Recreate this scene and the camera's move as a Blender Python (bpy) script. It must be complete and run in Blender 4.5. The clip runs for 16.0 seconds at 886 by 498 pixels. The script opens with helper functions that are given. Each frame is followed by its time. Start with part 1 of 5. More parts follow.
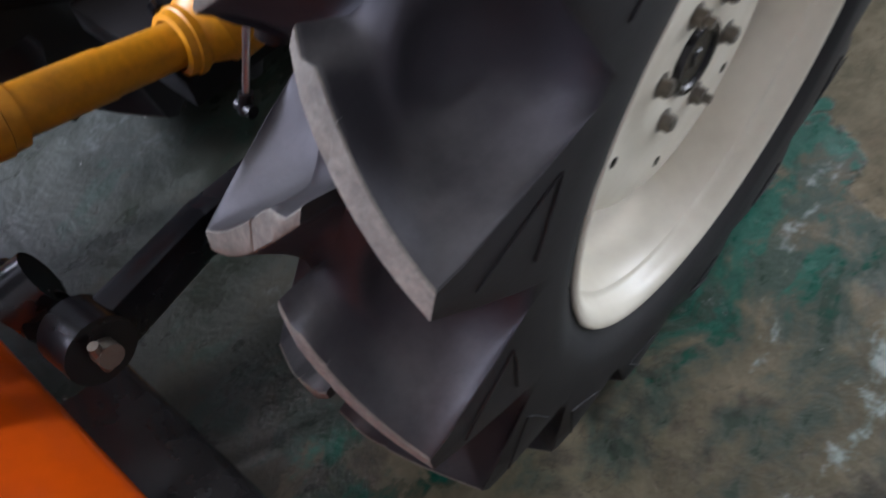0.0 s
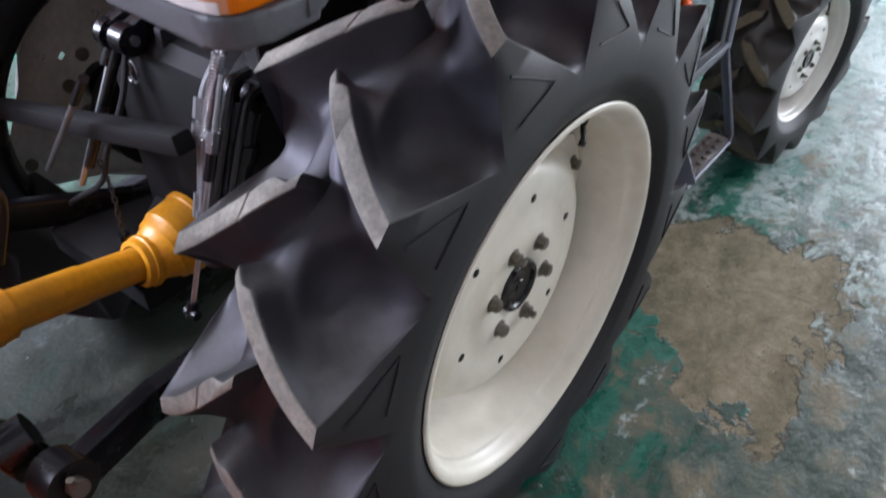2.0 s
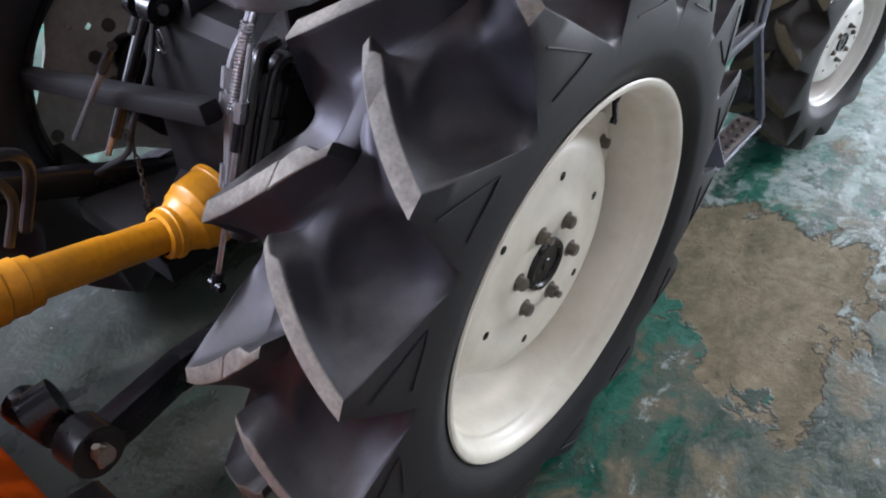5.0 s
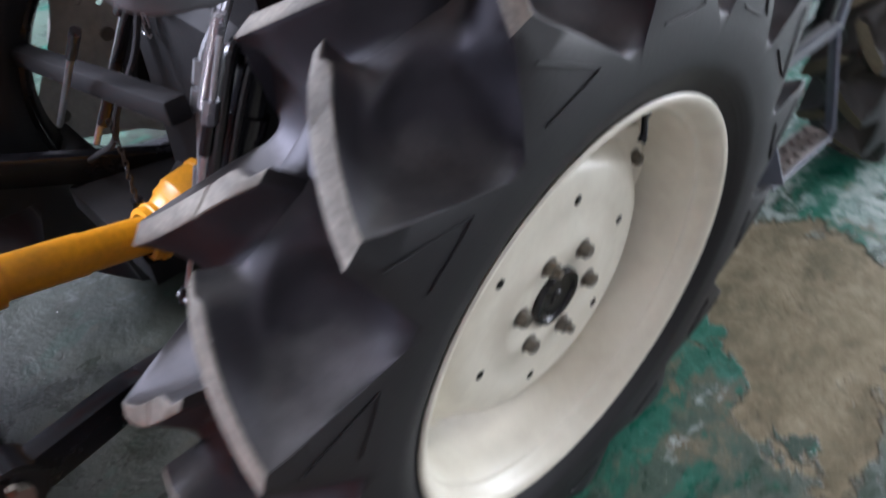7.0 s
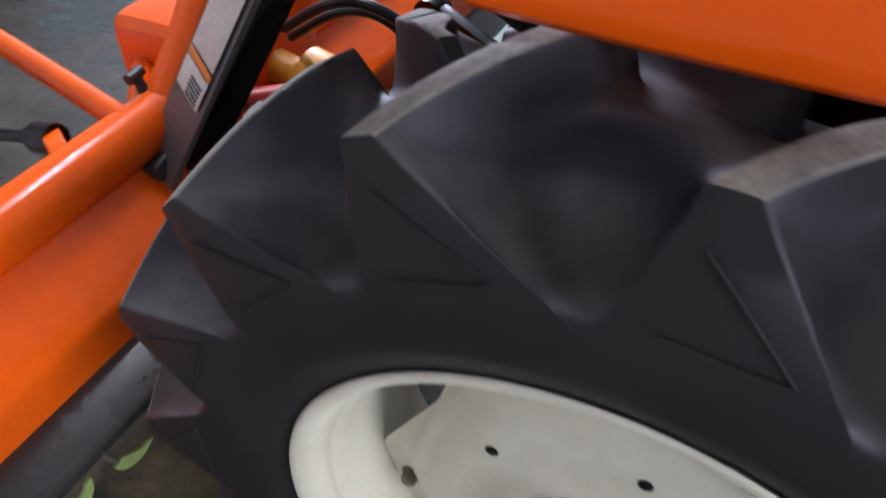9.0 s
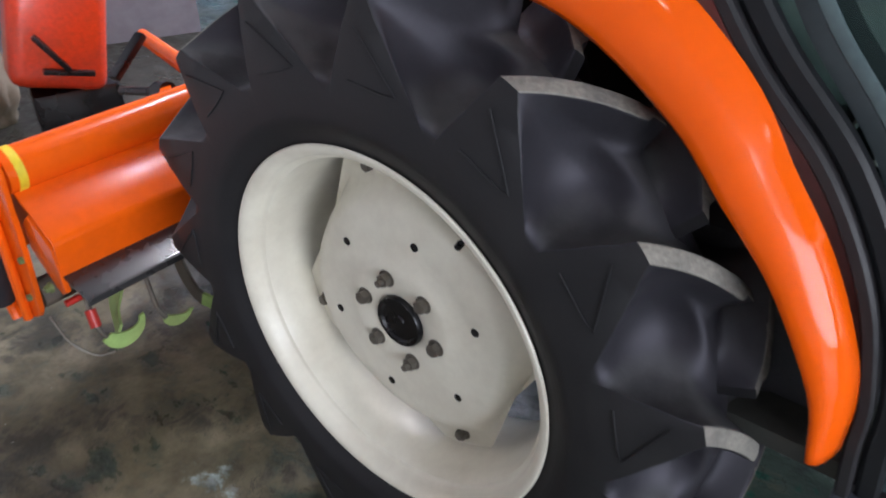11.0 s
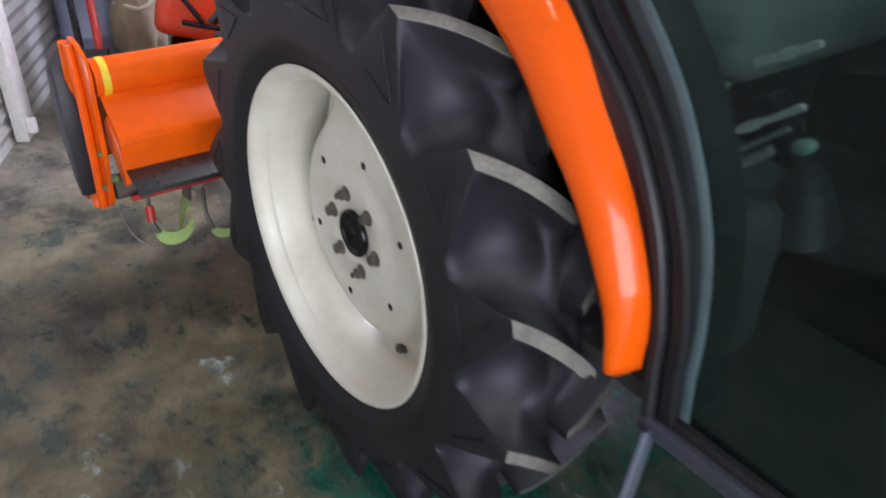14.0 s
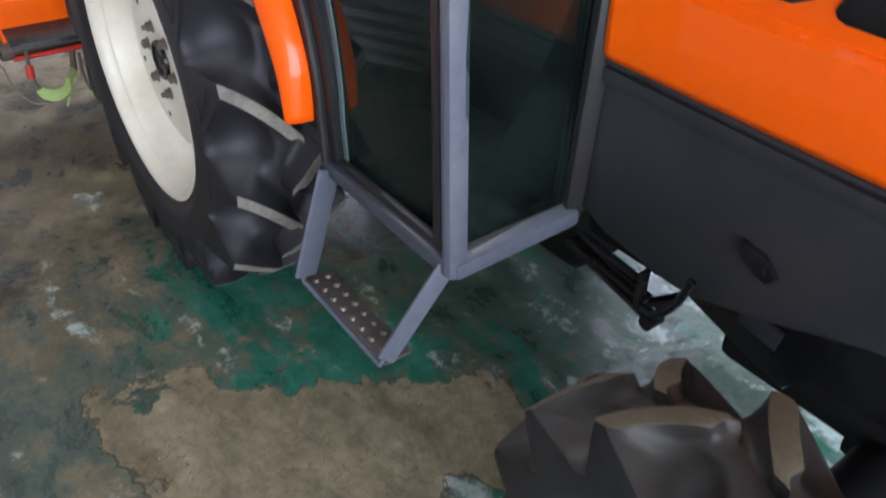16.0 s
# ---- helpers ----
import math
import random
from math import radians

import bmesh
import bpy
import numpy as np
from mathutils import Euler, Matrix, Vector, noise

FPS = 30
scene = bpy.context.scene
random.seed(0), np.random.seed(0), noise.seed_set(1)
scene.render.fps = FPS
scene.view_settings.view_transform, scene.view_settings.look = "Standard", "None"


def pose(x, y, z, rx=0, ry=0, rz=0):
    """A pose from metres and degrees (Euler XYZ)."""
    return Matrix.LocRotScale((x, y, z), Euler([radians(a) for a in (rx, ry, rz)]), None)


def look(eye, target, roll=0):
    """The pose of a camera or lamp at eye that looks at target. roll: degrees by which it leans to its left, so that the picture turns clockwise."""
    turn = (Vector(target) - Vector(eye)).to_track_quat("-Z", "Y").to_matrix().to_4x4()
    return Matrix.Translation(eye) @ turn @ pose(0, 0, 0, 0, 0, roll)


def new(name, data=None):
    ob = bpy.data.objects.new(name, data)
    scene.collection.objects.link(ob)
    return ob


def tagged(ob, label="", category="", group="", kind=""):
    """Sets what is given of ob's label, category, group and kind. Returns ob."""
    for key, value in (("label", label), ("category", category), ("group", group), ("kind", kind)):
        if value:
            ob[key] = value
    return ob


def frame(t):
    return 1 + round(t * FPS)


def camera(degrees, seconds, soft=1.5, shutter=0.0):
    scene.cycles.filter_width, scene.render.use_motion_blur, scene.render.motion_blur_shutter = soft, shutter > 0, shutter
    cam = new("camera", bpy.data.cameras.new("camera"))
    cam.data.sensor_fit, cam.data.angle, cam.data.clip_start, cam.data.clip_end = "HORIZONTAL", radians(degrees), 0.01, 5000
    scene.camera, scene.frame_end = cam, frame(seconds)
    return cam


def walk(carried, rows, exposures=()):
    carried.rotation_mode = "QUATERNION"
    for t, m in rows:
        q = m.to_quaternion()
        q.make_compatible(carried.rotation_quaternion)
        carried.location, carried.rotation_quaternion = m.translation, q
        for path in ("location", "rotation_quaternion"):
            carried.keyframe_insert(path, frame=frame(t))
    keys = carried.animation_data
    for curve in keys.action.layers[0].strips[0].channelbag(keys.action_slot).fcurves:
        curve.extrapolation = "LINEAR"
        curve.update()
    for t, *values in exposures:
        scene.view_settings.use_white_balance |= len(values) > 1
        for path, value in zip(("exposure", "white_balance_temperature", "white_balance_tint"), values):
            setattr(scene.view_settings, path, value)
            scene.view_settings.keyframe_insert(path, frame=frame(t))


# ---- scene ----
cam = camera(60.1, 16.0, soft=1.8, shutter=0.6)
PATH = [
    (0, (0.2567, -0.6729, 1.1823), (-0.5934, 0.0914, -0.4588), -8.93),
    (0.5, (0.3526, -0.7174, 1.2705), (-0.5238, 0.2211, -0.2629), -4.72),
    (1, (0.4456, -0.7566, 1.323), (-0.5111, 0.2531, -0.1141), -1.93),
    (1.5, (0.4579, -0.8063, 1.3736), (-0.4683, 0.3055, -0.007), -1.62),
    (2, (0.4579, -0.8093, 1.4112), (-0.4787, 0.4027, 0.1252), -0.24),
    (2.5, (0.4611, -0.8026, 1.4309), (-0.4785, 0.481, 0.2188), 0.44),
    (3, (0.4635, -0.7966, 1.4385), (-0.4961, 0.5145, 0.2722), -0.13),
    (3.5, (0.4682, -0.7938, 1.4361), (-0.4771, 0.5201, 0.2613), -0.15),
    (4, (0.4725, -0.7985, 1.4337), (-0.4743, 0.5073, 0.2511), -0.20),
    (4.5, (0.4589, -0.8094, 1.4066), (-0.4828, 0.4224, 0.1432), 0.28),
    (4.7, (0.4533, -0.8168, 1.3999), (-0.4949, 0.3845, 0.1123), 0.20),
    (6.8, (0.4052, -0.7231, 1.3619), (-0.5524, 0.2961, -0.0678), -2.27),
    (7, (0.417, -0.64, 1.3522), (-0.6297, 0.3832, -0.0107), -0.98),
    (7.4, (0.4541, -0.4593, 1.3563), (-0.7688, 0.3183, -0.022), -3.22),
    (7.5, (0.4426, -0.4229, 1.3523), (-0.8196, 0.313, -0.0135), -3.22),
    (7.8, (0.365, -0.293, 1.342), (-0.955, 0.258, -0.056), -1.60),
    (8, (0.342, -0.238, 1.356), (-1.057, 0.192, -0.007), -2.20),
    (8.2, (0.3165, -0.1913, 1.3475), (-1.1088, -0.0508, -0.0485), -3.40),
    (8.5, (0.3179, -0.1133, 1.3359), (-1.0954, -0.3713, -0.0555), -0.17),
    (8.7, (0.3377, -0.0496, 1.3395), (-1.0187, -0.5028, -0.0587), 1.90),
    (9, (0.393, 0.0308, 1.3411), (-0.9212, -0.6222, -0.0177), -0.06),
    (9.5, (0.5165, 0.1576, 1.3466), (-0.8341, -0.5263, 0.0396), 2.61),
    (9.6, (0.5332, 0.1764, 1.3516), (-0.826, -0.4988, 0.0491), 3.09),
    (9.7, (0.5493, 0.2214, 1.3541), (-0.8102, -0.4842, 0.0681), 2.28),
    (11.8, (0.7264, 0.8372, 1.3117), (-0.4576, -0.3252, 0.1951), -0.51),
    (12, (0.7156, 0.8612, 1.2924), (-0.4319, -0.2733, 0.1108), -0.11),
    (12.5, (0.7116, 0.8778, 1.2915), (-0.3893, -0.2881, 0.0962), 0.00),
    (13, (0.7264, 0.8709, 1.3024), (-0.4345, -0.2917, 0.162), 1.56),
    (13.5, (0.7096, 0.9233, 1.3037), (-0.4691, -0.2672, 0.2112), 1.30),
    (14, (0.6109, 1.1006, 1.3157), (-0.4122, -0.2464, 0.2487), 1.81),
    (14.5, (0.6113, 1.2716, 1.3163), (-0.434, -0.0557, 0.2461), 0.47),
    (15, (0.6181, 1.4553, 1.3213), (-0.4633, 0.1997, 0.2015), 0.95),
    (15.5, (0.5329, 1.6708, 1.3134), (-0.523, 0.4086, 0.1768), 3.83),
    (16, (0.513, 1.7694, 1.2945), (-0.4831, 0.506, 0.1063), 2.11),
]
walk(cam, [(t, look(eye, target, roll)) for t, eye, target, roll in PATH],
     exposures=[(0.0, 0.1), (0.7, 0.21), (1.5, 0.32), (3.0, 0.42), (4.7, 0.44), (7.0, 0.48), (8.0, 0.36), (8.6, 0.1), (9.2, 0.09), (9.7, 0.14), (12.0, 0.22), (14.0, 0.22), (15.5, 0.33), (16.0, 0.35)])

# ---- light ----
YAW = -26.0  # the shed stands askew to the tractor
ROOM = pose(0, 0, 0, 0, 0, YAW)

world = bpy.data.worlds.new("sky")
scene.world = world
world.use_nodes = True
wn = world.node_tree.nodes
sky = wn.new("ShaderNodeTexSky")
sky.sky_type = "NISHITA"
sky.sun_disc = False
sky.sun_elevation = radians(42)
sky.sun_rotation = radians(60)
wn["Background"].inputs["Strength"].default_value = 0.15
world.node_tree.links.new(sky.outputs["Color"], wn["Background"].inputs["Color"])


def lamp(name, kind, m, energy, color, size=1.0, size_y=1.0):
    data = bpy.data.lights.new(name, kind)
    data.energy, data.color = energy, color
    if kind == "AREA":
        data.shape, data.size, data.size_y = "RECTANGLE", size, size_y
    ob = new(name, data)
    ob.matrix_world = m
    return ob


sun = lamp("sun", "SUN", pose(0, 0, 6, 48, 0, 150), 2.0, (1.0, 0.95, 0.88))
sun.data.angle = radians(0.6)
# daylight in the wide doorway at the front, and the tubes under the roof
lamp("doorway_daylight", "AREA", ROOM @ pose(-1.0, 6.9, 1.6, -90, 0, 0), 430, (0.83, 0.87, 1.0), 5.5, 2.8)
lamp("back_daylight", "AREA", ROOM @ pose(-2.15, -3.5, 2.3, 80, 0, 0), 315, (0.76, 0.79, 1.0), 2.05, 0.95)
for lx, ly in ((0.35, 1.0), (-0.6, -1.7), (-2.2, 1.0), (-2.2, 4.0)):
    lamp("tube_light", "AREA", ROOM @ pose(lx, ly, 2.92, 0, 0, 0), 30 if ly < 0 else (6 if lx > 0 else 12), (0.92, 0.9, 1.0), 0.035, 1.15)

# ---- materials ----


def material(name):
    m = bpy.data.materials.new(name)
    m.use_nodes = True
    n, l = m.node_tree.nodes, m.node_tree.links
    return m, n, l, n["Principled BSDF"]


def tex_noise(n, l, scale, detail=4.0, rough=0.6, coord=None):
    t = n.new("ShaderNodeTexNoise")
    t.inputs["Scale"].default_value, t.inputs["Detail"].default_value = scale, detail
    t.inputs["Roughness"].default_value = rough
    if coord:
        l.new(coord, t.inputs["Vector"])
    return t.outputs["Fac"]


def ramp(n, l, fac, stops):
    r = n.new("ShaderNodeValToRGB")
    while len(r.color_ramp.elements) < len(stops):
        r.color_ramp.elements.new(0.5)
    for e, (p, c) in zip(r.color_ramp.elements, stops):
        e.position = p
        e.color = (*c, 1) if isinstance(c, tuple) else (c, c, c, 1)
    l.new(fac, r.inputs["Fac"])
    return r.outputs["Color"]


def mix(n, l, fac, a, b):
    m = n.new("ShaderNodeMix")
    m.data_type = "RGBA"
    l.new(fac, m.inputs["Factor"])
    for v, k in ((a, "A"), (b, "B")):
        s = [i for i in m.inputs if i.name == k and i.type == "RGBA"][0]
        if isinstance(v, tuple):
            s.default_value = (*v, 1)
        else:
            l.new(v, s)
    return [o for o in m.outputs if o.type == "RGBA"][0]


def math_node(n, l, op, a, b=None):
    m = n.new("ShaderNodeMath")
    m.operation = op
    for i, v in enumerate((a, b)):
        if v is None:
            continue
        if isinstance(v, (int, float)):
            m.inputs[i].default_value = v
        else:
            l.new(v, m.inputs[i])
    return m.outputs["Value"]


def bump(n, l, bsdf, height, strength, distance):
    b = n.new("ShaderNodeBump")
    b.inputs["Strength"].default_value, b.inputs["Distance"].default_value = strength, distance
    l.new(height, b.inputs["Height"])
    l.new(b.outputs["Normal"], bsdf.inputs["Normal"])


def smooth_range(n, l, v, lo, hi, to_lo=0.0, to_hi=1.0):
    m = n.new("ShaderNodeMapRange")
    m.interpolation_type = "SMOOTHSTEP"
    l.new(v, m.inputs["Value"])
    for k, q in (("From Min", lo), ("From Max", hi), ("To Min", to_lo), ("To Max", to_hi)):
        m.inputs[k].default_value = q
    return m.outputs["Result"]


def surface(name, color, rough=0.5, metal=0.0, dirt=(0.12, 0.1, 0.08), dirt_amount=0.25, grain=60.0, relief=0.15,
            coat=0.0, spread=6.0, rough_vary=0.15, vary=0.12):
    """Paint, rubber, plastic or metal with worn patches, fine grain and slight relief."""
    m, n, l, b = material(name)
    co = n.new("ShaderNodeTexCoord").outputs["Object"]
    wide, fine = tex_noise(n, l, spread, 5, 0.65, co), tex_noise(n, l, grain, 3, 0.6, co)
    patch = ramp(n, l, wide, [(0.42, 0.0), (0.75, 1.0)])
    fac = math_node(n, l, "MULTIPLY", patch, dirt_amount)
    shade = ramp(n, l, fine, [(0.3, tuple((1 - vary) * c for c in color)), (0.7, tuple(min(1.0, (1 + 0.8 * vary) * c) for c in color))])
    l.new(mix(n, l, fac, shade, dirt), b.inputs["Base Color"])
    r = math_node(n, l, "MULTIPLY_ADD", wide, rough_vary)
    r.node.inputs[2].default_value = rough - rough_vary / 2
    l.new(r, b.inputs["Roughness"])
    b.inputs["Metallic"].default_value = metal
    b.inputs["Coat Weight"].default_value = coat
    b.inputs["Coat Roughness"].default_value = 0.08
    if relief:
        bump(n, l, b, fine, relief, 0.002)
    return m


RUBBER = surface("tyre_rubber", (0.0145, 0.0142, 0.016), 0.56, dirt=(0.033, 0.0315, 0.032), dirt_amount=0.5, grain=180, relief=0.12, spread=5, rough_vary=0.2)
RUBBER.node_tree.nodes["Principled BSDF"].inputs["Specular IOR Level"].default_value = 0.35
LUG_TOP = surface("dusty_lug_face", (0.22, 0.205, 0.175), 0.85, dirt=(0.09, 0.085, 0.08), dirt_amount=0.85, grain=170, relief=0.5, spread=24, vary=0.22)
# rubber between the lugs: lavender daylight is put into its colour and sheen
GAP_RUBBER = surface("lavender_lit_rubber", (0.017, 0.0163, 0.0195), 0.55, dirt=(0.029, 0.027, 0.03), dirt_amount=0.55, grain=160, relief=0.14, spread=9, rough_vary=0.2)
GAP_RUBBER.node_tree.nodes["Principled BSDF"].inputs["Specular IOR Level"].default_value = 0.46
GAP_RUBBER.node_tree.nodes["Principled BSDF"].inputs["Specular Tint"].default_value = (0.9, 0.87, 1.0, 1)


def lighten_tops(m, color, amount):
    """Paints light from above: a patchy paler tint on whatever faces upwards."""
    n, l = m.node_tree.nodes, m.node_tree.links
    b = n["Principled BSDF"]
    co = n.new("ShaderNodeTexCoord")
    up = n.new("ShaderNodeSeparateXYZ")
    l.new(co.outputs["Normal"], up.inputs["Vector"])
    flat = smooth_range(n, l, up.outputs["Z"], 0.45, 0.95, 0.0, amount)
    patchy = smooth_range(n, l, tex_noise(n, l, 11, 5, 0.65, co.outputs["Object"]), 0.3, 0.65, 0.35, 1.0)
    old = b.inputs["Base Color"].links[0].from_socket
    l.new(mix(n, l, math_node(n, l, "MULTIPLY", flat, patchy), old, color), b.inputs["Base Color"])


lighten_tops(GAP_RUBBER, (0.1, 0.101, 0.098), 0.75)
lighten_tops(RUBBER, (0.085, 0.085, 0.085), 0.2)
MUDDY_LUG = surface("dried_mud_lug_face", (0.118, 0.102, 0.066), 0.9, dirt=(0.1, 0.085, 0.055), dirt_amount=0.8, grain=150, relief=0.5, spread=20, vary=0.22)
DUSTY_RUBBER = surface("dusty_brown_rubber", (0.022, 0.02, 0.0185), 0.46, dirt=(0.045, 0.038, 0.028), dirt_amount=0.55, grain=150, relief=0.2, spread=12)
CREAM = surface("cream_wheel_paint", (0.76, 0.722, 0.605), 0.4, vary=0.03, dirt=(0.5, 0.44, 0.34), dirt_amount=0.42, spread=9.0, grain=40, relief=0.03, coat=0.12)
ORANGE = surface("orange_paint", (0.9, 0.112, 0.003), 0.08, vary=0.02, dirt=(0.8, 0.1, 0.008), dirt_amount=0.15, grain=30, relief=0.015, coat=0.12)
ORANGE.node_tree.nodes["Principled BSDF"].inputs["Specular IOR Level"].default_value = 0.24
TILLER_ORANGE = surface("tiller_orange_paint", (0.88, 0.115, 0.004), 0.2, vary=0.04, dirt=(0.58, 0.085, 0.015), dirt_amount=0.4, grain=40, relief=0.03, coat=0.05)
TILLER_ORANGE.node_tree.nodes["Principled BSDF"].inputs["Specular IOR Level"].default_value = 0.35
RED = surface("red_paint", (0.55, 0.03, 0.02), 0.35, dirt=(0.2, 0.03, 0.02), dirt_amount=0.4, coat=0.2)
YELLOW = surface("yellow_guard_plastic", (0.66, 0.27, 0.008), 0.42, dirt=(0.25, 0.13, 0.03), dirt_amount=0.45, grain=90, relief=0.08)
YELLOW_TAPE = surface("yellow_tape", (0.8, 0.6, 0.03), 0.5)
BLACK = surface("black_painted_steel", (0.0055, 0.0055, 0.007), 0.27, dirt=(0.022, 0.019, 0.018), dirt_amount=0.3, grain=70, relief=0.05)
CAST = surface("dull_black_cast_iron", (0.007, 0.007, 0.008), 0.65, dirt=(0.016, 0.014, 0.013), dirt_amount=0.5, grain=120, relief=0.25)
CAST.node_tree.nodes["Principled BSDF"].inputs["Specular IOR Level"].default_value = 0.2
PLASTIC = surface("dark_grey_plastic", (0.066, 0.069, 0.078), 0.5, dirt=(0.12, 0.115, 0.11), dirt_amount=0.3, grain=220, relief=0.08)
PANEL = surface("charcoal_side_panel", (0.019, 0.019, 0.024), 0.52, dirt=(0.05, 0.046, 0.044), dirt_amount=0.35, grain=160, relief=0.08)
BLACK.node_tree.nodes["Principled BSDF"].inputs["Specular IOR Level"].default_value = 0.36
CAB_GREY = surface("lavender_grey_cab_paint", (0.112, 0.126, 0.17), 0.4, dirt=(0.2, 0.19, 0.2), dirt_amount=0.3, grain=50, relief=0.03)
SEAL = surface("rubber_seal", (0.02, 0.019, 0.021), 0.42, dirt=(0.05, 0.045, 0.043), dirt_amount=0.3)
SEAL.node_tree.nodes["Principled BSDF"].inputs["Specular IOR Level"].default_value = 0.28
STEEL = surface("bright_steel", (0.42, 0.42, 0.44), 0.33, 1.0, dirt=(0.25, 0.2, 0.16), dirt_amount=0.25, grain=120, relief=0.05)
RUSTY = surface("worn_bolt_steel", (0.17, 0.155, 0.132), 0.5, 0.6, dirt=(0.13, 0.09, 0.055), dirt_amount=0.55, grain=160, relief=0.2, spread=40)
LIME = surface("lime_blade_paint", (0.33, 0.48, 0.15), 0.5, dirt=(0.2, 0.13, 0.07), dirt_amount=0.6)
SIDING = surface("pale_corrugated_sheet", (0.4, 0.39, 0.38), 0.45, 0.2, dirt=(0.33, 0.29, 0.24), dirt_amount=0.6, grain=12, spread=1.4)
PLASTER = surface("grey_shed_wall", (0.36, 0.36, 0.4), 0.8, dirt=(0.25, 0.23, 0.22), dirt_amount=0.6, grain=14, spread=1.2)
CEILING = surface("dull_roof_sheet", (0.3, 0.3, 0.3), 0.7, dirt=(0.2, 0.18, 0.16), dirt_amount=0.5, spread=1.0)
SACKING = surface("brown_sackcloth", (0.33, 0.265, 0.18), 0.9, dirt=(0.15, 0.115, 0.075), dirt_amount=0.6, grain=160, relief=0.6)
FABRIC = surface("grey_seat_fabric", (0.27, 0.3, 0.285), 0.8, grain=300, relief=0.3)
WHITE = surface("white_sticker", (0.7, 0.69, 0.66), 0.5, dirt=(0.4, 0.38, 0.35), dirt_amount=0.4)
LENS_COLOURS = ((0.68, 0.155, 0.002), (0.9, 0.055, 0.028), (0.62, 0.57, 0.55))


def lens_material(name, color):
    m, n, l, b = material(name)
    co = n.new("ShaderNodeTexCoord").outputs["Object"]
    w = n.new("ShaderNodeTexWave")
    w.bands_direction = "Z"
    w.inputs["Scale"].default_value = 75
    l.new(co, w.inputs["Vector"])
    sep = n.new("ShaderNodeSeparateXYZ")
    l.new(co, sep.inputs["Vector"])
    # light coming back through the lens is put into colour as paler bands
    pale = tuple(0.35 * c + 0.65 * d for c, d in zip(color, (0.56, 0.37, 0.25)))
    low = math_node(n, l, "ADD", smooth_range(n, l, sep.outputs["Z"], 1.1915, 1.193, 0.62, 0.0), smooth_range(n, l, sep.outputs["Z"], 1.219, 1.2215, 0.38, 0.0))
    front_face = smooth_range(n, l, sep.outputs["X"], -0.043, -0.0395, 1.0, 0.0)
    clear = math_node(n, l, "MULTIPLY", low, front_face)
    ribs = n.new("ShaderNodeTexWave")
    ribs.bands_direction = "Y"
    ribs.inputs["Scale"].default_value = 120
    l.new(co, ribs.inputs["Vector"])
    turned = math_node(n, l, "MULTIPLY", ribs.outputs["Fac"], math_node(n, l, "SUBTRACT", 1.0, front_face))
    relief = math_node(n, l, "ADD", math_node(n, l, "MULTIPLY", w.outputs["Fac"], 0.5), turned)
    l.new(mix(n, l, clear, color, pale if "amber" in name else color), b.inputs["Base Color"])
    b.inputs["Roughness"].default_value = 0.13
    b.inputs["Transmission Weight"].default_value = 0.08
    b.inputs["IOR"].default_value = 1.49
    b.inputs["Specular IOR Level"].default_value = 0.16
    bump(n, l, b, relief, 0.22 if "amber" in name else 0.04, 0.002)
    return m


AMBER, RED_LENS, CLEAR_LENS = (lens_material(a, c) for a, c in zip(("amber_lens", "red_lens", "clear_lens"), LENS_COLOURS))


def glass_material():
    m, n, l, b = material("tinted_cab_glass")
    out = n["Material Output"]
    n.remove(b)
    tr, gl, mx, fr = (n.new(k) for k in ("ShaderNodeBsdfTransparent", "ShaderNodeBsdfGlossy", "ShaderNodeMixShader", "ShaderNodeFresnel"))
    tr.inputs["Color"].default_value = (0.42, 0.51, 0.49, 1)
    gl.inputs["Roughness"].default_value = 0.015
    gl.inputs["Color"].default_value = (0.9, 1.0, 0.97, 1)
    fr.inputs["IOR"].default_value = 1.31
    l.new(fr.outputs["Fac"], mx.inputs["Fac"])
    l.new(tr.outputs["BSDF"], mx.inputs[1])
    l.new(gl.outputs["BSDF"], mx.inputs[2])
    co = n.new("ShaderNodeTexCoord").outputs["Object"]
    # a faint uneven teal film lifts the glass
    haze, film = n.new("ShaderNodeBsdfDiffuse"), n.new("ShaderNodeMixShader")
    haze.inputs["Color"].default_value = (0.36, 0.47, 0.46, 1)
    l.new(smooth_range(n, l, tex_noise(n, l, 4, 5, 0.6, co), 0.35, 0.7, 0.002, 0.014), film.inputs["Fac"])
    l.new(mx.outputs["Shader"], film.inputs[1])
    l.new(haze.outputs["BSDF"], film.inputs[2])
    l.new(film.outputs["Shader"], out.inputs["Surface"])
    return m


GLASS = glass_material()


